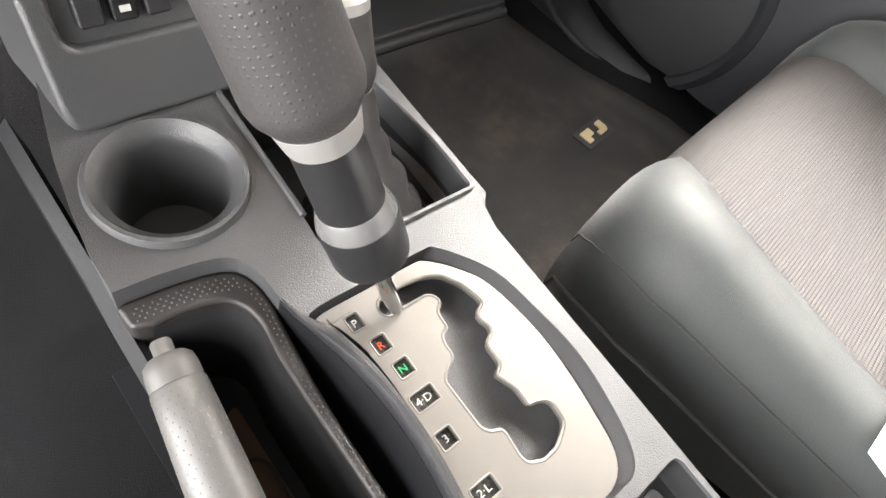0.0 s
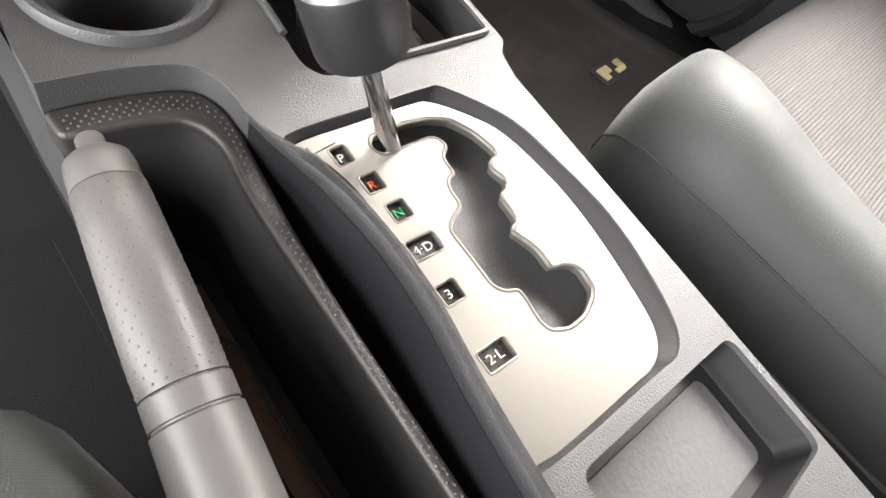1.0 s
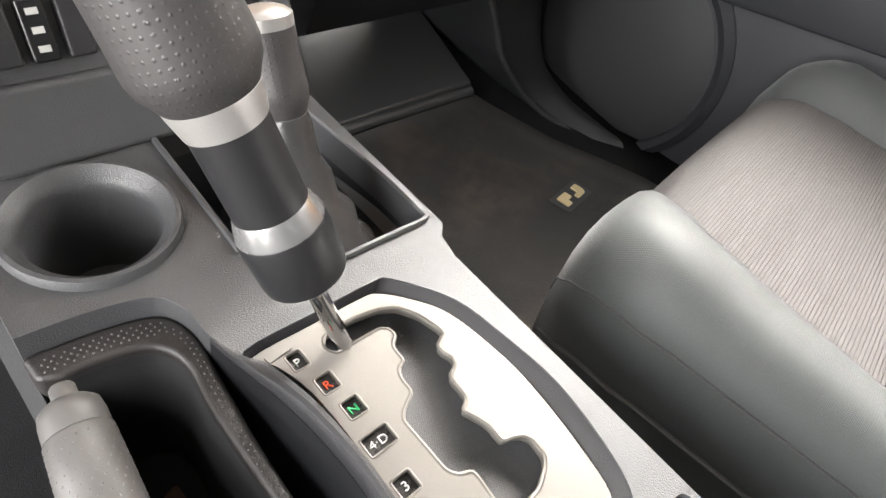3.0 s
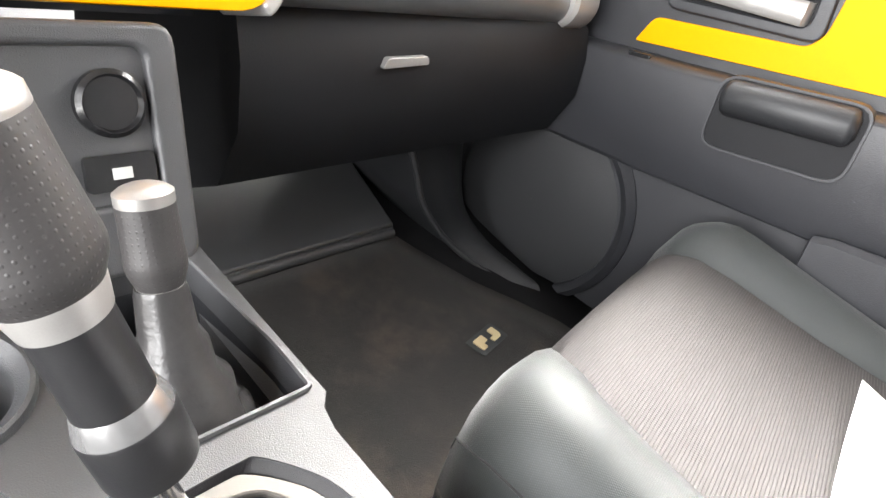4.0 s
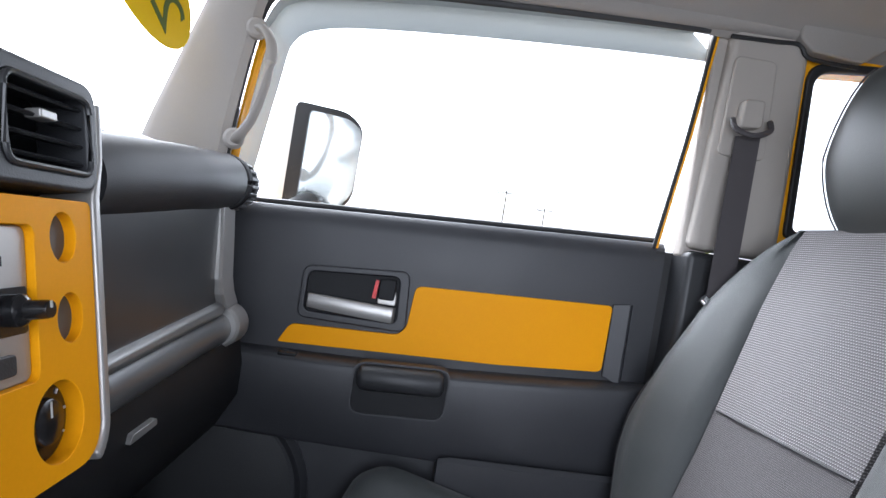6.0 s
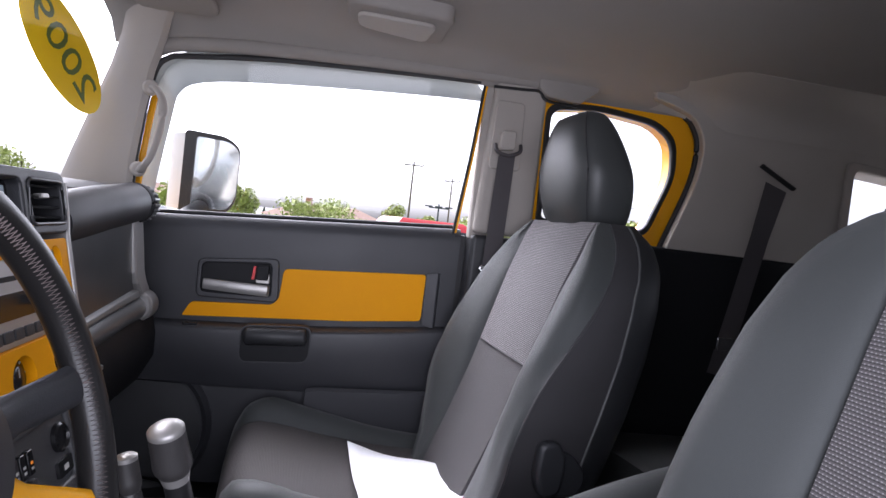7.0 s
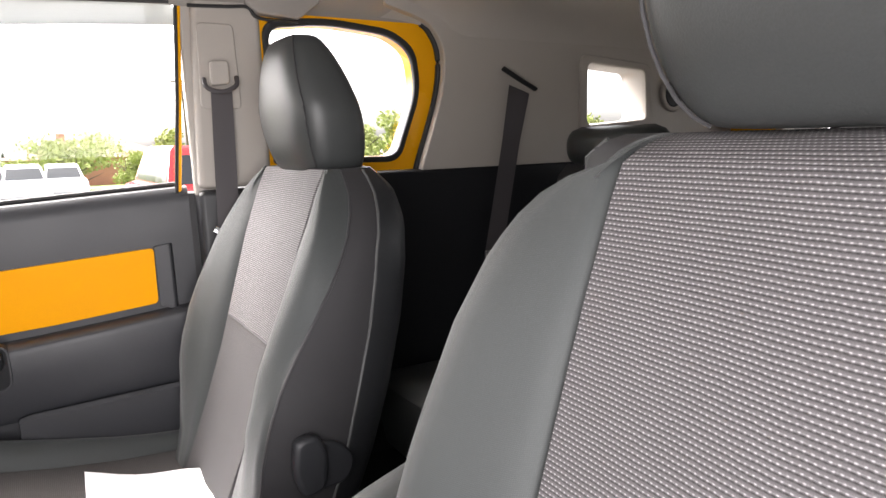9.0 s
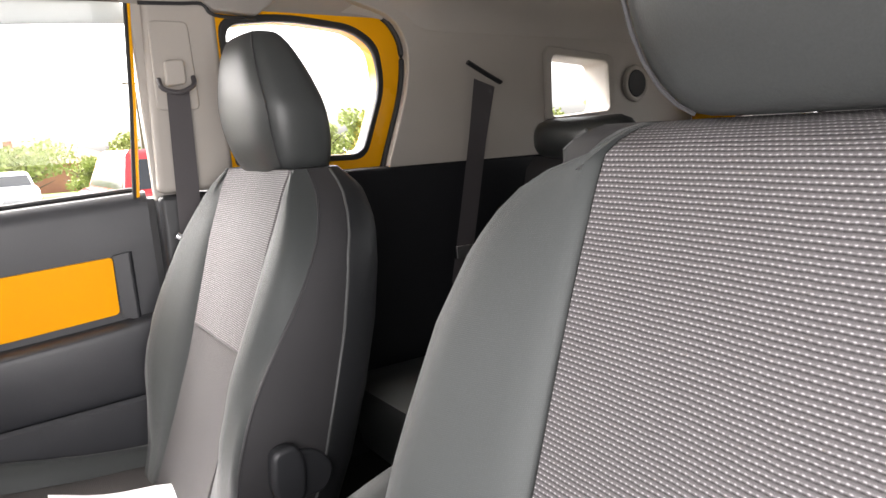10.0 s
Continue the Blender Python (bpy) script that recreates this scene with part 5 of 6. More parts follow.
def centre_stack():
    """The yellow centre panel, radio and knobs, tilted back, and the dark switch panel below it."""
    T = Matrix.Translation((0, 0.667, 0.525)) @ Matrix.Rotation(radians(-11.6), 4, "X")
    d = thing("radio_fascia", "glossy yellow radio fascia with silver edge trim", "radio fascia", at=T)
    W, H = 0.146, 0.186
    out = rounded([(-W, 0.0), (W, 0.0), (W, H), (-W, H)], [0.030, 0.030, 0.006, 0.006], 8)
    # x across, z up along the panel
    radio = rounded([(-0.090, 0.070), (0.080, 0.070), (0.080, 0.168), (-0.090, 0.168)], 0.008)
    holes = [circle(0.111, 0.160, 0.0145, 28, 0.0170), circle(0.115, 0.105, 0.0145, 28, 0.0170), circle(0.098, 0.038, 0.0270, 32), circle(-0.112, 0.032, 0.0270, 32), circle(0.0, 0.033, 0.0260, 32)]
    part("fascia", slab(out, -0.006, 0.05, [radio, *holes], "y"), YELLOW, d, "glossy yellow fascia", bevel=0.0045)
    for h in holes[:2]:
        part("pad", slab(h, 0.002, 0.02, axis="y"), SMOOTH, d, "grey oval pad")
    part("radio", slab(radio, -0.001, 0.02, axis="y"), SILVER, d, "silver radio", bevel=0.002)
    part("slot", box(-0.07, 0.055, -0.0025, 0.004, 0.143, 0.149), GLOSS, d)
    part("display", slab(rounded([(-0.084, 0.101), (0.075, 0.101), (0.075, 0.130), (-0.084, 0.130)], 0.003), -0.003, 0.004, axis="y"), GLOSS, d, "dark display")
    for k in range(6):
        part("button", slab(rounded([(-0.072 + k * 0.023, 0.077), (-0.053 + k * 0.023, 0.077), (-0.053 + k * 0.023, 0.090), (-0.072 + k * 0.023, 0.090)], 0.003), -0.004, 0.004, axis="y"), BLACK, d, bevel=0.001)
    for x, z, r, h in ((0.062, 0.116, 0.010, 0.016), (0.098, 0.038, 0.0262, 0.006), (0.0, 0.033, 0.0252, 0.006), (-0.112, 0.032, 0.0262, 0.006)):
        k = part("knob", lathe([(r * 1.0, -0.006), (r * 0.99, h * 0.3), (r * 0.86, h * 0.4), (r * 0.62, h * 0.5), (r * 0.58, h * 1.2), (r * 0.52, h * 1.35), (0.0001, h * 1.35)], 36), GLOSS, d, "black rotary knob", at=aim((x, 0.008 if r > 0.02 else -0.004, z), (x, -2, z)))
        part("pointer", box(-0.0010, 0.0010, r * 0.1, r * 0.52, h * 1.30, h * 1.38), WHITE, k)
        for q in range(7 if r > 0.02 else 0):
            a = radians(-120 + q * 40)
            part("mark", box(-0.0008, 0.0008, r * 0.80, r * 0.92, h * 0.38, h * 0.55), WHITE, k, at=Matrix.Rotation(a, 4, "Z"))
    # silver edge along both sides
    for sg in (1, -1):
        turn = [radians(a) for a in range(-56, 1, 8)]
        bow = [(W - 0.028 + 0.038 * math.cos(a), 0.028 + 0.038 * math.sin(a)) for a in turn] + [(W + 0.010, H + 0.004), (W + 0.0165, H + 0.030), (W + 0.018, H + 0.075), (W + 0.0105, H + 0.075), (W + 0.0095, H + 0.032), (W + 0.0005, H + 0.004)] + [(W - 0.028 + 0.0285 * math.cos(a), 0.028 + 0.0285 * math.sin(a)) for a in turn[::-1]]
        part("silver_edge", slab([(sg * x, z) for x, z in bow], -0.009, 0.05, axis="y"), SILVER, d, "satin silver edge", bevel=0.003)
    # vents and clock housing above
    vents = [rounded([(x0, 0.205), (x0 + 0.090, 0.205), (x0 + 0.090, 0.259), (x0, 0.259)], 0.010) for x0 in (-0.144, 0.052)]
    face = rounded([(-0.040, 0.207), (0.038, 0.207), (0.038, 0.258), (-0.040, 0.258)], 0.010)
    hs = part("vent_housing", slab(rounded([(-0.152, H + 0.006), (0.152, H + 0.006), (0.155, 0.272), (-0.155, 0.272)], 0.018), -0.010, 0.03, [*vents, face], "y"), SOFT, d, "charcoal vent housing", bevel=0.004)
    part("back", box(-0.150, 0.150, 0.031, 0.08, H + 0.006, 0.268), DARKTRIM, hs)
    for x0, v in zip((-0.144, 0.052), vents):
        part("vent_lip", tube([(x, -0.0105, z) for x, z in v + v[:1]], 0.0022, 8), SATIN, hs, "satin vent lip")
        for k in range(4):
            z = 0.2125 + k * 0.0132
            part("slat", skin([[(x, -0.004, z - 0.0012), (x, -0.006, z + 0.0002), (x, -0.004, z + 0.0018), (x, 0.018, z + 0.0055), (x, 0.018, z + 0.0035)] for x in (x0 + 0.001, x0 + 0.089)]), BLACK, hs)
        part("slat_tab", box(x0 + 0.036, x0 + 0.054, -0.0095, 0.002, 0.2370, 0.2435), SILVER, hs, "silver slat tab", bevel=0.0015)
    part("clock", slab(face, 0.006, 0.02, axis="y"), GLOSS, hs, "dark clock surround")
    lcd = part("display", slab(rounded([(-0.028, 0.218), (0.026, 0.218), (0.026, 0.251), (-0.028, 0.251)], 0.003), 0.003, 0.012, axis="y"), LCD, hs, "display with sky reflection painted pale")
    for x in (0.002, 0.013):
        part("mark", box(x, x + 0.006, 0.0024, 0.006, 0.2205, 0.2245), GLOSS, lcd)
    return d


def switch_panel():
    T = Matrix.Translation((-0.008, 0.616, 0.392)) @ Matrix.Rotation(radians(-14), 4, "X")
    d = thing("switch_panel", "dark grey lower centre panel with switches and socket", "switch panel", at=T)
    out = rounded([(-0.088, 0.0), (0.080, 0.0), (0.080, 0.133), (-0.088, 0.133)], 0.012)
    inner = rounded([(-0.076, 0.040), (0.062, 0.040), (0.062, 0.121), (-0.076, 0.121)], 0.008)
    part("surround", slab(out, 0.0, 0.10, [inner], "y"), CONSOLE, d, bevel=0.004)
    part("recess", slab(inner, 0.005, 0.02, axis="y"), CONSOLE, d)
    for k in range(6):
        x, z = -0.0625 + 0.0150 * (k % 3), (0.079, 0.047)[k // 3]
        sw = part("switch", slab(rounded([(x - 0.0058, z), (x + 0.0058, z), (x + 0.0054, z + 0.027), (x - 0.0054, z + 0.027)], 0.002), -0.001, 0.008, axis="y"), GLOSS if k in (1, 4, 2) else LIP, d, "black rocker switch", bevel=0.0018)
        for q in range((2, 2, 2, 0, 3, 0)[k]):
            z0 = z + (0.0045 if k == 4 else 0.006) + q * (0.0078 if k == 4 else 0.006)
            part("mark", box(x - 0.0024, x + 0.0024, -0.0014, 0.001, z0, z0 + 0.0028), LIT if (k, q) == (2, 1) else WHITE, sw)
    part("socket", lathe([(0.0175, 0.0), (0.0175, 0.005), (0.0150, 0.007), (0.0135, 0.004), (0.0001, 0.0045)], 32), GLOSS, d, "round power socket", at=aim((0.042, 0.005, 0.093), (0.042, -2, 0.093)))
    part("socket_label", slab(rounded([(0.024, 0.048), (0.060, 0.048), (0.060, 0.067), (0.024, 0.067)], 0.003), 0.001, 0.008, axis="y"), GLOSS, d)
    part("mark", box(0.037, 0.047, 0.0002, 0.004, 0.054, 0.060), WHITE, d)
    return d


def steering_wheel():
    T = Matrix.Translation((-0.349, 0.552, 0.610)) @ Matrix.Rotation(radians(72), 4, "X")
    w = thing("steering_wheel", "black leather steering wheel with silver and yellow spokes", "steering wheel", at=T)
    R = 0.187
    part("rim", skin([[((R + 0.0155 * math.cos(b)) * math.cos(a), (R + 0.0155 * math.cos(b)) * math.sin(a), 0.0155 * math.sin(b)) for b in (2 * math.pi * k / 16 for k in range(16))] for a in np.linspace(0, 2 * math.pi, 61)], True, False, True), LEATHER, w, "glossy black leather rim")
    zig = [(math.pi * k / 260, radians(132 if k % 2 else 160)) for k in range(521)]
    part("lacing", tube([((R + 0.0158 * math.cos(b)) * math.cos(a), (R + 0.0158 * math.cos(b)) * math.sin(a), 0.0158 * math.sin(b)) for a, b in zig], 0.0009, 5), LACE, w, "laced seam round the rim")
    for a in (0, 180, 215, 325):
        c, s2 = math.cos(radians(a)), math.sin(radians(a))
        part("spoke", tube([(0.05 * c, 0.05 * s2, -0.02), (0.11 * c, 0.11 * s2, -0.02), (0.172 * c, 0.172 * s2, -0.003)], [0.022, 0.016, 0.018], 12, flat=0.5), SOFT if a in (0, 180) else BODY, w)
    part("hub", lathe([(0.0001, 0.012), (0.05, 0.008), (0.07, -0.008), (0.072, -0.04), (0.05, -0.06)], 36), SOFT, w, "black hub pad")
    part("column", lathe([(0.04, -0.28), (0.045, -0.06)], 24), BLACK, w)
    return w


def boot():
    """Leather gaiter at the foot of the transfer lever, with chrome edging."""
    b = thing("lever_boot", "black leather lever gaiter with a chrome edge", "gaiter", at=aim((0.020, 0.533, 0.325), (0.0125, 0.560, 0.470)))
    part("gaiter", lathe([(0.044, 0.0), (0.041, 0.014), (0.035, 0.020), (0.034, 0.030), (0.027, 0.038), (0.026, 0.050), (0.019, 0.058), (0.0175, 0.072), (0.0135, 0.080), (0.012, 0.100), (0.011, 0.104)], 28), GAITER, b)
    part("edge", tube([(0.044 * math.cos(a), 0.044 * math.sin(a), 0.003) for a in np.linspace(0, 2 * math.pi, 33)], 0.0025, 8), CHROME, b, "chrome edge")
    return b


def floor_mat():
    m = thing("floor_mat", "dark floor mat with a raised edge and embroidered badge", "floor mat")
    rings = [[(x, y, z) for x in np.linspace(0.15, min(0.60, 0.60 - 0.11 * max(0, (y - 0.62) / 0.2)), 10)] for y, z in ((0.40, 0.1405), (0.52, 0.1415), (0.60, 0.1440), (0.66, 0.151), (0.72, 0.162), (0.80, 0.188), (0.828, 0.199))]
    o = part("mat", skin(rings, False), MAT, m)
    s = o.modifiers.new("thick", "SOLIDIFY")
    s.thickness, s.offset = 0.006, 1
    part("heel_ridge", tube([(0.135, 0.832, 0.204), (0.30, 0.833, 0.206), (0.478, 0.830, 0.205)], 0.0075, 10), CONSOLE, m, "raised front edge")
    part("side_ridge", tube([(0.145, 0.40, 0.145), (0.145, 0.60, 0.149), (0.145, 0.72, 0.167), (0.140, 0.832, 0.204)], 0.006, 10), CONSOLE, m)
    T = Matrix.Translation((0.470, 0.630, 0.1545)) @ Matrix.Rotation(radians(8), 4, "Z") @ Matrix.Rotation(radians(7), 4, "X")
    part("badge_ground", slab(rounded([(-0.032, -0.015), (0.032, -0.015), (0.032, 0.015), (-0.032, 0.015)], 0.004), -0.0080, -0.0062), BLACK, m, at=T)
    # a plain two-part emblem
    part("badge", slab(rounded([(-0.024, -0.009), (-0.013, -0.009), (-0.013, -0.002), (-0.003, -0.002), (-0.003, 0.009), (-0.024, 0.009)], 0.002), -0.0066, -0.0046), GOLD, m, "beige embroidered emblem", at=T)
    part("badge", slab(rounded([(0.003, -0.009), (0.020, -0.009), (0.024, -0.004), (0.024, 0.009), (0.012, 0.009), (0.012, -0.002), (0.003, -0.002)], 0.002), -0.0066, -0.0046), GOLD, m, at=T)
    return m


def footwell_board():
    b = thing("toe_board", "dark carpeted toe board with a raised ledge", "footwell trim", kind="structure")
    part("ledge", skin([[(x, 0.838, 0.203), (x, 0.840, 0.213), (x, 0.850, 0.218), (x, 1.0, 0.300), (x, 1.19, 0.43), (x, 1.19, 0.16)] for x in (0.10, 0.30, 0.478, 0.49)]), CONSOLE, b, bevel=0.003)
    # rounded kick panel in front of the door speaker
    arc = spline([(0.472, 0.822, 0.345), (0.482, 0.808, 0.305), (0.500, 0.800, 0.256), (0.550, 0.785, 0.196), (0.588, 0.740, 0.160), (0.618, 0.690, 0.142), (0.640, 0.660, 0.132)], 5)
    part("kick_panel", skin([[(x + (0.648 - x) * k, y + 0.06 * k - 0.02 * math.sin(math.pi * k), z + 0.02 * k + 0.012 * math.sin(math.pi * k)) for x, y, z in arc] for k in np.linspace(0, 1, 8)], False), BLACK, b)
    part("kick_edge", tube(arc, 0.0045, 10), SATIN, b, "rounded kick panel edge")
    part("kick_side", skin([[(x, y + 0.004, z) for x, y, z in arc], [(x - 0.005, 1.15, z) for x, y, z in arc]], False), BLACK, b)
    return b


def paper():
    c = [np.array(q) for q in ((0.165, 0.262), (0.503, 0.276), (0.412, 0.075), (0.120, 0.078))]
    rings = []
    for u in np.linspace(0, 1, 9):
        row = []
        for v in np.linspace(0, 1, 9):
            q = (1 - v) * ((1 - u) * c[0] + u * c[1]) + v * ((1 - u) * c[3] + u * c[2])
            row.append((q[0], q[1], np.interp(q[1], (0.07, 0.16, 0.28), (0.312, 0.306, 0.316)) + np.interp(q[0], (0.10, 0.15, 0.20, 0.25, 0.31), (0.004, 0.012, 0.016, 0.010, 0.0)) + 0.003 * math.sin(q[0] * 23 + q[1] * 31)))
        rings.append(row)
    p = skin(rings, False)
    ob = part("paper_sheet", p, PAPER)
    th = ob.modifiers.new("thick", "SOLIDIFY")
    th.thickness = 0.0008
    return tagged(ob, "plain white sheet of paper lying on the passenger seat", "paper")


def belts():
    b = thing("seat_belt", "grey webbing seat belt on the pillar", "seat belt")
    part("webbing", skin([[(0.610, 0.007, 0.70), (0.612, -0.034, 0.695)], [(0.618, 0.002, 0.80), (0.620, -0.040, 0.80)], [(0.628, -0.006, 0.960), (0.628, -0.046, 0.968)]], False), BELT, b)
    part("guide_loop", tube(spline([(0.624, 0.005, 0.985), (0.612, 0.002, 0.967), (0.608, -0.025, 0.960), (0.612, -0.051, 0.972), (0.624, -0.055, 0.989)], 4), 0.0045, 8), BELT, b, "grey guide loop")
    part("anchor", slab(rounded([(-0.006, 0.972), (-0.042, 0.976), (-0.042, 1.020), (-0.008, 1.018)], 0.008), 0.618, 0.646, axis="x"), TRIM, b, "pale plastic anchor", bevel=0.004)
    part("track", slab(rounded([(0.012, 0.93), (-0.064, 0.93), (-0.060, 1.09), (0.008, 1.09)], 0.012), 0.638, 0.646, axis="x"), TRIM, b, bevel=0.003)
    part("tongue", tube([(0.606, 0.014, 0.700), (0.604, 0.0, 0.690), (0.606, -0.01, 0.675)], 0.008, 10), CHROME, b, "metal tongue")
    part("webbing_lower", skin([[(0.610, 0.007, 0.70), (0.612, -0.034, 0.695)], [(0.625, -0.03, 0.45), (0.628, -0.075, 0.45)], [(0.632, -0.04, 0.25), (0.632, -0.085, 0.25)]], False), BELT, b)
    r = thing("rear_seat_belt", "dark rear seat belt hanging from the side trim", "seat belt")
    part("webbing", skin([[(0.606, -0.690, 0.985), (0.604, -0.750, 0.965)], [(0.602, -0.665, 0.85), (0.600, -0.715, 0.84)], [(0.60, -0.630, 0.68), (0.598, -0.680, 0.67)], [(0.59, -0.585, 0.50), (0.588, -0.635, 0.49)]], False), BELT, r)
    part("guide", tube([(0.604, -0.672, 1.022), (0.598, -0.71, 1.000), (0.600, -0.765, 0.975)], 0.009, 10, flat=0.6), RUBBER, r, "black guide slot")
    part("tongue", box(0.585, 0.597, -0.655, -0.60, 0.555, 0.59), CHROME, r, bevel=0.004)
    k = thing("belt_buckle", "black seat belt buckle with red release button", "belt buckle")
    part("body", slab(rounded([(-0.018, 0.0), (0.018, 0.0), (0.020, 0.075), (-0.020, 0.075)], 0.006), -0.011, 0.011, axis="y"), BLACK, k, bevel=0.004, at=Matrix.Translation((0.092, 0.128, 0.285)) @ Matrix.Rotation(radians(8), 4, "X") @ Matrix.Scale(1.3, 4))
    part("button", slab(rounded([(-0.015, 0.068), (0.015, 0.068), (0.015, 0.080), (-0.015, 0.080)], 0.003), -0.009, 0.009, axis="y"), RED, k, "red release button", bevel=0.002, at=Matrix.Translation((0.092, 0.128, 0.285)) @ Matrix.Rotation(radians(8), 4, "X") @ Matrix.Scale(1.3, 4))
    return b


def side_mirror():
    m = thing("side_mirror", "black and white door mirror outside the window", "car mirror")
    o = rounded([(0.742, 0.742), (0.742, 0.952), (0.640, 0.946), (0.605, 0.920), (0.607, 0.78), (0.632, 0.745)], [0.012, 0.012, 0.03, 0.03, 0.03, 0.03], 6)
    part("shell", skin([[(0.90 + 0.0, y, z) for y, z in o]] + [[(0.90 + dx, 0.69 + (y - 0.69) * k + dy, 0.845 + (z - 0.845) * k) for y, z in o] for dx, dy, k in ((0.02, 0.005, 1.02), (0.07, 0.03, 0.95), (0.11, 0.06, 0.7))]), BLACK, m)
    i = [(0.676 + (y - 0.676) * 0.80 - 0.014, 0.850 + (z - 0.850) * 0.87) for y, z in o]
    part("frame", slab(o, 0.892, 0.906, [i], "x"), RUBBER, m, bevel=0.003)
    part("mirror_glass", slab(i, 0.897, 0.902, axis="x"), MIRROR, m, "mirror glass", smooth=False)
    part("cover", skin([[(0.905 + k * 0.05, 0.742 + 0.065 * k * (1 - 0.3 * k), z) for z in (0.75, 0.80, 0.88, 0.945)] for k in np.linspace(0, 1, 5)], False), WHITE, m, "white outer cover")
    part("arm", tube([(0.745, 0.74, 0.715), (0.82, 0.72, 0.725), (0.91, 0.69, 0.755)], [0.022, 0.02, 0.025], 12), BLACK, m)
    return m


def grab_handle():
    h = thing("grab_handle", "pale grey grab handle on the windscreen pillar", "grab handle")
    part("grip", tube(spline([(0.632, 0.762, 0.825), (0.614, 0.752, 0.832), (0.608, 0.735, 0.862), (0.604, 0.722, 0.92), (0.606, 0.722, 0.968), (0.616, 0.738, 0.994), (0.628, 0.752, 1.0)], 6), 0.0095, 12, flat=0.7), TRIM, h)
    for p in ((0.633, 0.766, 0.828), (0.630, 0.756, 1.0)):
        part("mount", lathe([(0.016, -0.01), (0.016, 0.004), (0.012, 0.008), (0.0001, 0.008)], 20), TRIM, h, at=aim(p, (p[0] - 1, p[1] - 0.3, p[2])))
    return h


def overhead():
    o = thing("overhead_tray", "grey moulded overhead tray on the roof lining", "overhead tray")
    o1 = rounded([(0.385, 0.375), (0.50, 0.365), (0.565, 0.20), (0.555, 0.165), (0.40, 0.165)], 0.03)
    part("tray", slab(o1, 1.166, 1.215), LINER, o, bevel=0.010)
    o2 = rounded([(0.425, 0.350), (0.500, 0.345), (0.540, 0.205), (0.430, 0.195)], 0.025)
    part("lens", slab(o2, 1.158, 1.168), TRIM, o, "pale moulded cover", bevel=0.004)
    v = thing("sun_visor", "grey folded sun visor under the roof", "sun visor")
    part("board", slab(rounded([(0.10, 0.62), (0.58, 0.62), (0.60, 0.78), (0.10, 0.79)], 0.03), 1.150, 1.168), LINER, v, bevel=0.007)
    part("hinge", tube([(0.58, 0.775, 1.162), (0.605, 0.775, 1.175)], 0.006, 8), TRIM, v)
    for x, y in ((0.55, -0.62), (0.52, -1.25)):
        c = thing("roof_clip", "small round grey clip on the roof lining", "clip")
        part("clip", lathe([(0.012, 0.0), (0.011, -0.005), (0.006, -0.007), (0.0001, -0.007)], 20), TRIM, c, at=pose(x, y, 1.178))
    return o


def sticker():
    """Yellow oval year sticker on the windscreen, read from inside in mirror writing."""
    s = thing("windscreen_sticker", "yellow oval windscreen sticker with a year number", "sticker")
    T = Matrix.Translation((0.452, 0.852, 1.015)) @ Matrix.Rotation(radians(-12), 4, "Z") @ Matrix.Rotation(radians(-15), 4, "X") @ Matrix.Rotation(radians(52), 4, "Y") @ Matrix.Scale(1.06, 4)
    part("oval", slab([(0.112 * math.cos(a), 0.078 * math.sin(a)) for a in (2 * math.pi * k / 40 for k in range(40))], -0.0006, 0.0006, axis="y"), material("yellow_sticker", (0.88, 0.56, 0.0), 0.5, vary=0.03, spec=0.2), s, at=T)
    letters("2009", 0.090, material("dark_sticker_ink", (0.10, 0.13, 0.02), 0.5), s, T @ Matrix.Translation((0, -0.0012, 0)) @ Matrix.Rotation(radians(90), 4, "X") @ Matrix.Scale(-1, 4, (1, 0, 0)))
    return s


def rear_seat():
    s = thing("rear_bench", "black rear bench seat with a headrest", "bench seat")
    part("cushion", skin([[(0.565 * a, y, z - 0.02 * (abs(a) > 0.9)) for a in (-1, -0.95, -0.5, 0, 0.5, 0.95, 1)] for y, z in ((-0.31, 0.20), (-0.285, 0.32), (-0.295, 0.352), (-0.33, 0.368), (-0.55, 0.365), (-0.80, 0.34), (-0.80, 0.14))], False), VINYL, s, "dark vinyl bench cushion")
    part("backrest", skin([[(0.565 * a, y, z) for a in (-1, -0.95, -0.5, 0, 0.5, 0.95, 1)] for y, z in ((-0.74, 0.33), (-0.77, 0.55), (-0.81, 0.76), (-0.84, 0.79), (-0.90, 0.78), (-0.90, 0.3))], False), SEATSIDE, s)
    for x in (0.405, -0.40):
        rings = []
        for t in np.linspace(0, 1, 11):
            e = math.sqrt(max(0, 1 - abs(2 * t - 1) ** 2.5)) * 0.95 + 0.05
            rings.append([(x + 0.15 * (0.75 + 0.25 * e) * math.copysign(abs(math.cos(a)) ** 0.6, math.cos(a)), -0.845 + 0.055 * e * math.sin(a), 0.785 + 0.095 * t) for a in (2 * math.pi * k / 24 for k in range(24))])
        part("headrest", skin(rings), VINYL, s, "dark vinyl rear headrest")
    return s


# ---------------------------------------------------------------- outside
LEAF = material("spring_leaves", (0.27, 0.31, 0.09), 0.7, vary=0.35, blotch=0.8, scale=3)
PINE = material("dark_conifer", (0.03, 0.06, 0.03), 0.8, vary=0.3)
BARK = material("bark", (0.10, 0.075, 0.055), 0.9, grain=0.6, scale=30)
CARWHITE = material("white_car_paint", (0.72, 0.73, 0.74), 0.2, coat=0.5, vary=0.02)
CARRED = material("red_car_paint", (0.45, 0.015, 0.02), 0.2, coat=0.6, vary=0.03)
CARDARK = material("dark_car_paint", (0.04, 0.05, 0.06), 0.2, coat=0.6, vary=0.03)
TINT = material("dark_car_glass", (0.02, 0.025, 0.03), 0.08, vary=0.02)
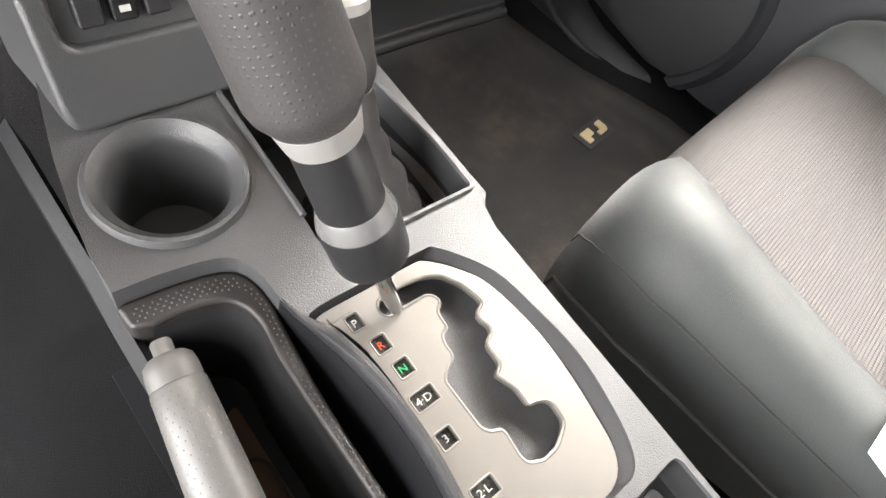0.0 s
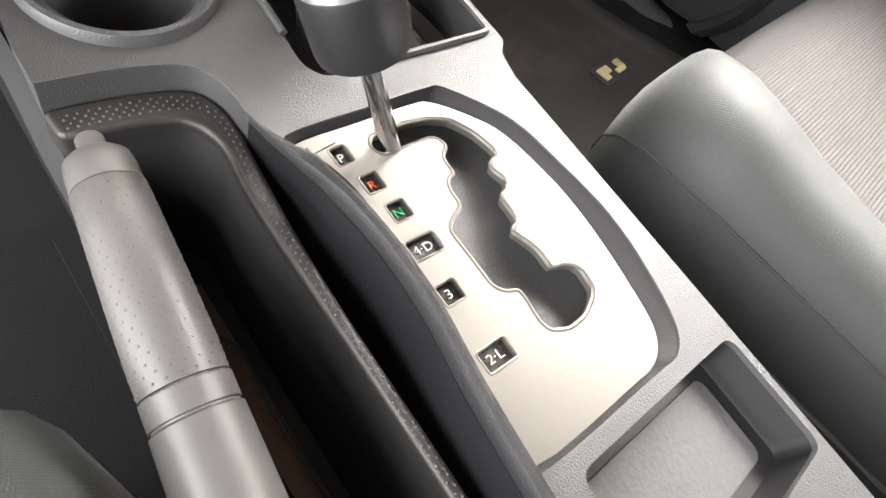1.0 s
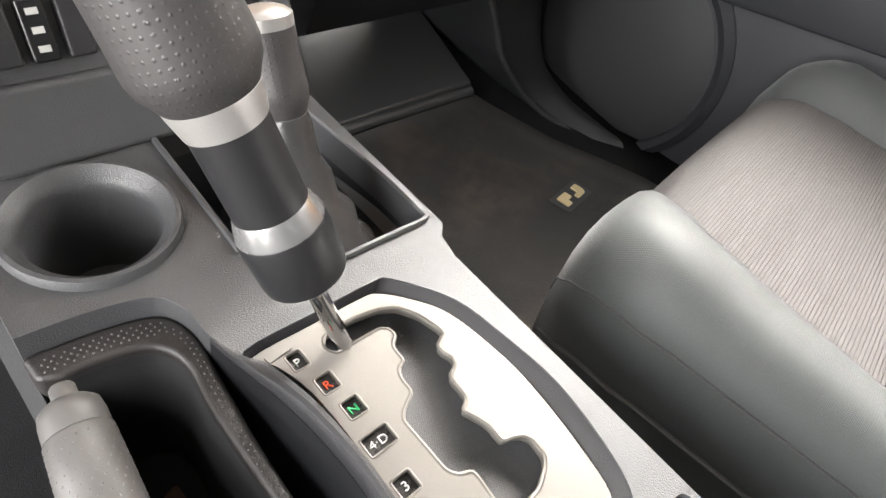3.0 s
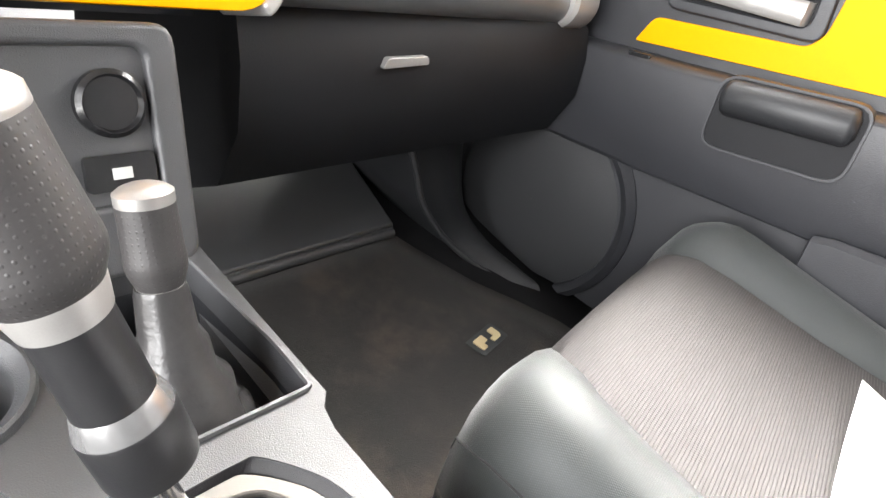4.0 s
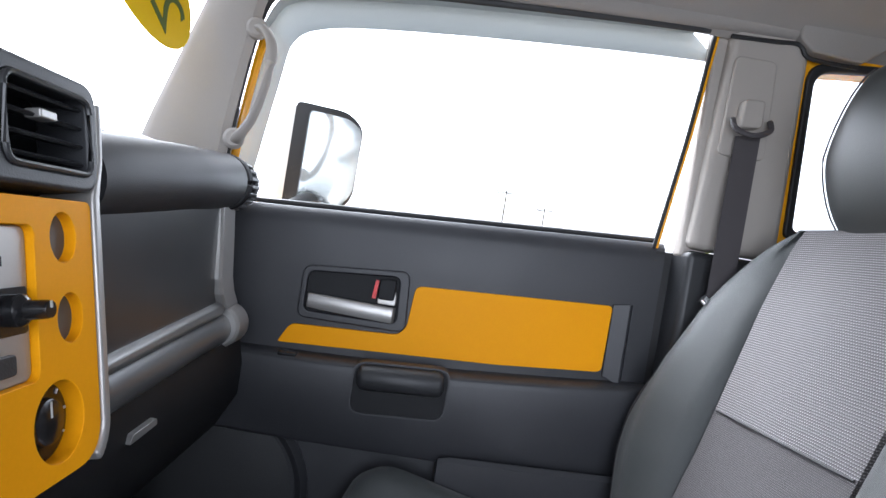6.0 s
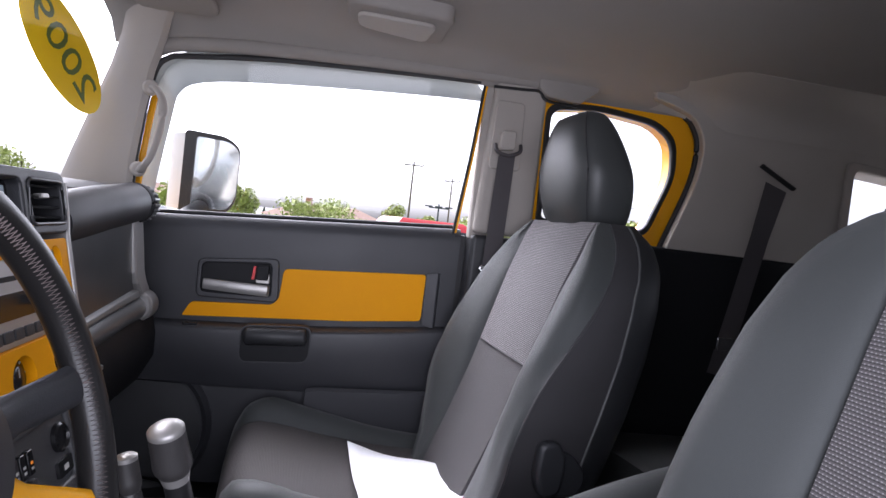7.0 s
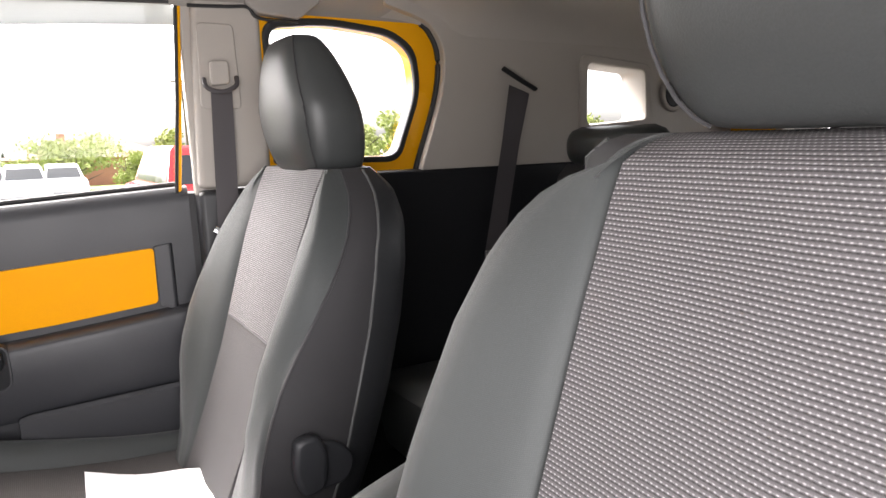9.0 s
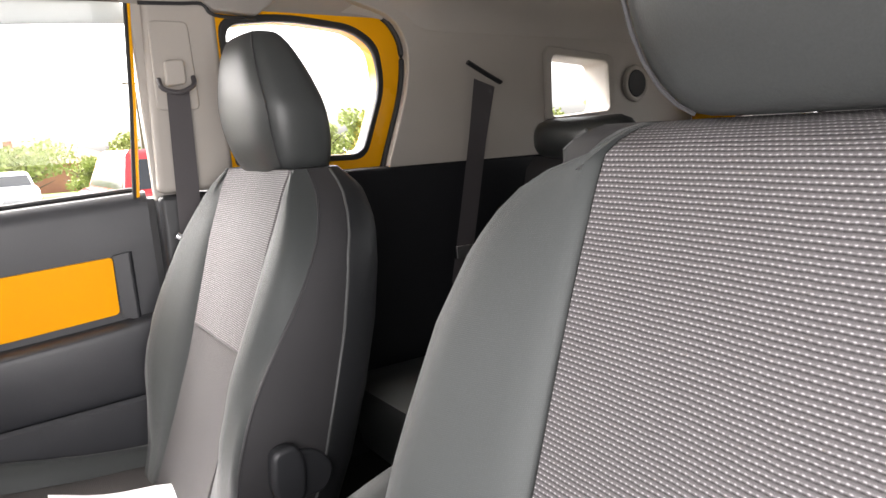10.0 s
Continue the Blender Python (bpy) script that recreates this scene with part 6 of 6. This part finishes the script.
GROUND = -0.62
SLOPE = 0.032
EYE = (-0.70, 0.30)


def spot(az, dist):
    """A place on the ground at that bearing and distance from the cabin."""
    return EYE[0] + dist * math.cos(radians(az)), EYE[1] + dist * math.sin(radians(az)), GROUND - SLOPE * max(0.0, dist * math.cos(radians(az)) - 6.7)


def tree(az, dist, height, spread, seed, mat=None, cone=False, low=0.25):
    rng = random.Random(seed)
    height, spread = height * 1.18, spread * 1.15
    t = thing("conifer" if cone else "tree", "small dark green conifer" if cone else "leafy spring tree with light green crown", "tree", at=pose(*spot(az, dist)))
    trunk = bmesh.new()
    tube([(0, 0, -0.1), (0.03, 0.02, height * 0.35), (0, 0, height * 0.8)], [height * 0.03, height * 0.022, height * 0.006], 8, bm=trunk)
    for k in range(7):
        a, z = rng.uniform(0, 6.28), height * rng.uniform(low, 0.6)
        tube([(0, 0, z), (0.3 * spread * math.cos(a), 0.3 * spread * math.sin(a), z + 0.12 * height), (0.65 * spread * math.cos(a), 0.65 * spread * math.sin(a), z + 0.22 * height)], [height * 0.014, height * 0.009, height * 0.003], 6, bm=trunk)
    part("trunk", trunk, BARK, t)
    vs, fs = [], []
    lumps = [(rng.uniform(-0.6, 0.6), rng.uniform(-0.6, 0.6), rng.uniform(low + 0.1, 0.85), rng.uniform(0.35, 0.6)) for _ in range(11)]
    for k in range(3600):
        if cone:
            q = rng.random() ** 0.7
            r = spread * (1 - q) * math.sqrt(rng.random())
            a = rng.uniform(0, 6.28)
            p = (r * math.cos(a), r * math.sin(a), height * (0.06 + 0.94 * q) - 0.25 * r)
        else:
            lx, ly, lz, lr = rng.choice(lumps)
            u = [rng.gauss(0, 1) for _ in range(3)]
            n = math.sqrt(sum(c * c for c in u)) or 1
            rr = lr * rng.random() ** 0.45
            p = (spread * (lx + rr * u[0] / n), spread * (ly + rr * u[1] / n), height * (lz + 0.42 * rr * u[2] / n))
            p = (p[0], p[1], max(p[2], height * low * 0.5))
        s2 = height * rng.uniform(0.014, 0.042)
        a, b = Vector([rng.gauss(0, 1) for _ in range(3)]).normalized(), Vector([rng.gauss(0, 1) for _ in range(3)]).normalized()
        i0 = len(vs)
        c = Vector(p)
        vs += [c + a * s2, c + b * s2, c - a * s2, c - b * s2]
        fs.append((i0, i0 + 1, i0 + 2, i0 + 3))
    me = bpy.data.meshes.new("crown")
    me.from_pydata(vs, [], fs)
    me.materials.append(mat or (PINE if cone else LEAF))
    o = new("crown", me)
    o.parent = t
    return t


def parked_car(name, label, az, dist, turn, paint, suv=True, size=1.0):
    """A parked car: body, glasshouse, windows, lamps and wheels. Its nose points along +y before turning."""
    c = thing(name, label, "car", at=pose(*spot(az, dist), 0, 0, turn) @ Matrix.Scale(size, 4), group="parked cars")
    h = 1.0 if suv else 0.82
    sec = [(-2.25, 0.45, 0.75), (-2.2, 0.32, 0.98), (-1.2, 0.28, 1.02), (0.9, 0.28, 1.02), (1.7, 0.30, 0.94), (2.2, 0.38, 0.82), (2.28, 0.5, 0.66)]
    part("body", skin([[(-0.84, y, a), (-0.91, y, (a + b * h) / 2), (-0.87, y, b * h), (-0.6, y, b * h + 0.03), (0.6, y, b * h + 0.03), (0.87, y, b * h), (0.91, y, (a + b * h) / 2), (0.84, y, a)] for y, a, b in sec]), paint, c)
    top = 1.68 if suv else 1.38
    y0, y1, y2, y3 = (-2.1, -1.85, 0.35, 1.05) if suv else (-1.5, -0.9, 0.25, 1.0)
    part("roof", skin([[(-0.80, y0, h), (-0.80, y3, h), (0.80, y3, h), (0.80, y0, h)], [(-0.66, y1, top - 0.08), (-0.66, y2, top - 0.08), (0.66, y2, top - 0.08), (0.66, y1, top - 0.08)], [(-0.58, y1 + 0.1, top), (-0.58, y2 - 0.1, top), (0.58, y2 - 0.1, top), (0.58, y1 + 0.1, top)]]), paint, c)

    def lerp(a, b, t):
        return a + (b - a) * t
    zz = (lerp(h, top - 0.08, 0.12), lerp(h, top - 0.08, 0.88))
    tt = (0.12, 0.88)
    for sg in (1, -1):
        part("side_window", skin([[(sg * (lerp(0.80, 0.66, t) + 0.006), lerp(y0, y1, t) + 0.12, z), (sg * (lerp(0.80, 0.66, t) + 0.006), lerp(y3, y2, t) - 0.12, z)] for t, z in zip(tt, zz)], False), TINT, c, smooth=False)
    for a, b, e in ((y0, y1, -0.008), (y3, y2, 0.008)):
        part("windscreen", skin([[(sx * lerp(0.70, 0.58, t), lerp(a, b, t) + e, z) for sx in (-1, 1)] for t, z in zip(tt, zz)], False), TINT, c, smooth=False)
    for sg in (1, -1):
        part("headlight", box(sg * 0.62 - 0.14, sg * 0.62 + 0.14, 2.14, 2.255, 0.66 * h, 0.78 * h), WHITE, c, bevel=0.03)
        part("tail_light", box(sg * 0.74 - 0.09, sg * 0.74 + 0.09, -2.26, -2.15, 0.70 * h, 0.95 * h), RED, c, bevel=0.03)
        for y in (1.35, -1.35):
            w = part("wheel", lathe([(0.20, -0.10), (0.33, -0.10), (0.35, -0.06), (0.35, 0.06), (0.33, 0.10), (0.20, 0.10)], 24), RUBBER, c, at=aim((sg * 0.82, y, 0.35), (sg * 3, y, 0.35)))
            part("rim", lathe([(0.0001, 0.07), (0.08, 0.085), (0.20, 0.075), (0.215, 0.095)], 20, False), SILVER, w)
    part("grille", box(-0.42, 0.42, 2.18, 2.262, 0.50, 0.66 * h), BLACK, c, bevel=0.02)
    part("bumper", box(-0.86, 0.86, -2.30, -2.1, 0.42, 0.62), BLACK, c, bevel=0.04)
    return c


def pole(name, label, az, dist, height, arm, lamp=False):
    p = thing(name, label, "pole", at=pose(*spot(az, dist), 0, 0, az))
    part("mast", tube([(0, 0, -0.1), (0, 0, height)], [0.12, 0.08], 10), BARK if not lamp else CARDARK, p)
    part("cross_arm", box(-0.06, 0.06, -arm, arm, height - 0.45, height - 0.33), BARK if not lamp else CARDARK, p)
    for y in (-arm, 0, arm):
        part("lamp_head" if lamp else "insulator", box(-0.12, 0.12, y - 0.08 - 0.3 * lamp, y + 0.08 + 0.3 * lamp, height - 0.33, height - 0.20), CARDARK, p)
    return p


def house(name, label, az, dist, half, depth, eave, ridge, wall_mat, turn):
    b = thing(name, label, "house", at=pose(*spot(az, dist), 0, 0, turn))
    holes = [[(x - 0.6, 1.0), (x + 0.6, 1.0), (x + 0.6, 2.1), (x - 0.6, 2.1)] for x in np.arange(-half + 1.6, half - 1, 3.2)]
    part("wall", slab([(-half, 0), (half, 0), (half, eave), (-half, eave)], -depth, -depth + 0.3, holes, "y"), wall_mat, b, smooth=False)
    part("wall", box(-half, half, -depth + 0.3, depth, 0, eave), wall_mat, b, smooth=False)
    for h in holes:
        part("window", slab(h, -depth + 0.10, -depth + 0.14, axis="y"), TINT, b, smooth=False)
    o = 0.6
    part("roof", skin([[(-half - o, -depth - o, eave), (half + o, -depth - o, eave), (half + o, depth + o, eave), (-half - o, depth + o, eave)], [(-half * 0.45, -0.2, ridge), (half * 0.45, -0.2, ridge), (half * 0.45, 0.2, ridge), (-half * 0.45, 0.2, ridge)]]), material("brown_shingle", (0.17, 0.10, 0.075), 0.9, grain=0.5, scale=8, vary=0.2, blotch=0.6), b, smooth=False)
    part("chimney", box(half * 0.3, half * 0.3 + 0.7, -0.35, 0.35, ridge - 0.8, ridge + 0.6), wall_mat, b, smooth=False)
    return b


def outside():
    g = part("ground", skin([[(x, -4000, z), (x, 4000, z), (x, 4000, z - 0.3), (x, -4000, z - 0.3)] for x, z in ((-300, GROUND), (6, GROUND), (126, GROUND - SLOPE * 120), (6000, GROUND - SLOPE * 120))]), material("grey_asphalt", (0.16, 0.155, 0.15), 0.9, grain=0.5, scale=60, vary=0.3, blotch=0.2))
    tagged(g, "grey asphalt car park", "ground", kind="structure")
    lawn = part("lawn", skin([[(x, -90, z), (x, 60, z), (x, 60, z - 0.05), (x, -90, z - 0.05)] for x, z in ((38, GROUND + 0.04 - SLOPE * 32), (120, GROUND + 0.04 - SLOPE * 114))]), material("spring_lawn", (0.15, 0.22, 0.05), 0.95, grain=0.6, scale=20, vary=0.3, blotch=0.3))
    tagged(lawn, "strip of light green lawn behind the cars", "lawn", kind="structure")
    brick = material("red_brick_wall", (0.34, 0.15, 0.10), 0.9, grain=0.4, scale=14, vary=0.25, blotch=1.2)
    house("house", "low brick house with a brown hipped roof", 0.6, 66, 6.2, 4.5, 2.6, 4.2, brick, 90)
    house("house", "far brick house with a brown roof", 16, 80, 7, 5, 3.0, 5.0, brick, 100)
    tree(1.6, 48, 3.3, 2.8, 3, low=0.05)
    tree(4.4, 50, 2.1, 1.8, 4, low=0.05)
    tree(-1.9, 52, 2.3, 1.5, 14, low=0.05)
    tree(8.2, 54, 3.9, 1.3, 5)
    tree(-5.2, 70, 4.6, 2.0, 6)
    tree(-8.6, 72, 4.0, 2.0, 7)
    for k, (az, d, h) in enumerate(((-14, 60, 4.0), (-18, 62, 4.6), (-22.5, 45, 3.3), (-25.5, 50, 4.4), (-31, 55, 4.2), (-38, 60, 4.5), (-43, 48, 3.6), (-48, 60, 4.6), (13, 66, 4.4), (19, 60, 4.2), (25, 70, 5.2))):
        tree(az, d, h, h * 0.6, 20 + k, low=0.1)
    tree(6.4, 76, 2.9, 0.75, 8, cone=True)
    tree(5.9, 78, 2.5, 0.7, 9, cone=True)
    pole("utility_pole", "tall wooden utility pole with a cross arm", -6.8, 58, 9.0, 0.9)
    pole("utility_pole", "tall wooden utility pole with a cross arm", -10.6, 74, 9.6, 0.9)
    pole("street_lamp", "dark car park lamp post with twin heads", -9.6, 60, 5.3, 1.0, True)
    line = thing("power_line", "thin dark wires sagging between utility poles", "power line")
    ends = [spot(14, 90), spot(-6.8, 58), spot(-10.6, 74), spot(-30, 80)]
    for drop in (0.35, 1.9):
        pts = []
        for (x0, y0, z0), (x1, y1, z1), h0, h1 in zip(ends, ends[1:], (9.5, 9.0, 9.6), (9.0, 9.6, 9.0)):
            pts += [(x0 + (x1 - x0) * t, y0 + (y1 - y0) * t, z0 + h0 + (z1 + h1 - z0 - h0) * t - drop - 2.4 * t * (1 - t)) for t in np.linspace(0, 1, 9)[:-1]]
        part("wire", tube(pts, 0.03, 6), RUBBER, line)
    parked_car("parked_suv", "red parked sport utility car behind the window", -7.0, 12.6, -84, CARRED, True, 1.0)
    for az, d, tn, pt, lb in ((9.9, 33, 96, CARDARK, "dark parked car facing the lane"), (7.7, 32, 98, CARWHITE, "white parked sport utility car facing the lane"), (5.2, 32, 97, CARWHITE, "white parked car facing the lane"), (2.6, 34, 95, CARWHITE, "pale parked car facing the lane"), (12.6, 33, 96, CARWHITE, "white parked car facing the lane"), (15.4, 34, 92, CARDARK, "dark parked car facing the lane"), (-12.5, 24, 80, CARWHITE, "white parked car beside the lane")):
        parked_car("parked_car", lb, az, d, tn, pt)


def armrest():
    a = thing("folding_elbow_rest", "grey cloth folding elbow rest beside the driver seat", "elbow rest")
    pts = spline([(-0.105, -0.13, 0.520), (-0.105, -0.04, 0.488), (-0.107, 0.08, 0.440), (-0.110, 0.17, 0.402), (-0.112, 0.20, 0.380)], 5)
    n = len(pts)
    part("pad", tube(pts, [0.030 + 0.012 * math.sin(math.pi * min(1, k / (n - 1) * 1.1)) - 0.02 * max(0, (k / (n - 1) - 0.85) / 0.15) for k in range(n)], 18, flat=0.8, uv=True), BOLSTER, a, "soft grey pad")
    part("pivot", lathe([(0.028, -0.02), (0.028, 0.02)], 20), BLACK, a, at=aim((-0.128, -0.13, 0.515), (-3, -0.13, 0.515)))
    return a


wall_right()
wall_left()
wall_rear()
ceiling()
front_glass()
floor()
footwell_board()
passenger_door()
centre_console()
lever("gear_lever", "grey automatic gear lever with dotted knob and silver cap", (-0.0130, 0.471, 0.364), (-0.060, 0.502, 0.528), 0.0190, 0.0172, 0.0139, (0.042, 0.0695, 0.1155, 0.1770))
lever("transfer_lever", "slim dark transfer lever with a silver cap", (0.020, 0.535, 0.335), (0.0125, 0.560, 0.470), 0.0124, 0.0095, 0.0090, (0.060, 0.070, 0.088, 0.137))
boot()
handbrake()
seat("passenger_seat", "grey cloth passenger seat with ribbed woven insert", 0.385, -0.02, 0.0, turn=5.0)
seat("driver_seat", "grey cloth driver seat with ribbed woven back", -0.481, -0.040, 0.024, 0.0, 1.0, 21)
rear_seat()
armrest()
dashboard()
centre_stack()
switch_panel()
steering_wheel()
floor_mat()
paper()
belts()
side_mirror()
grab_handle()
overhead()
sticker()
outside()
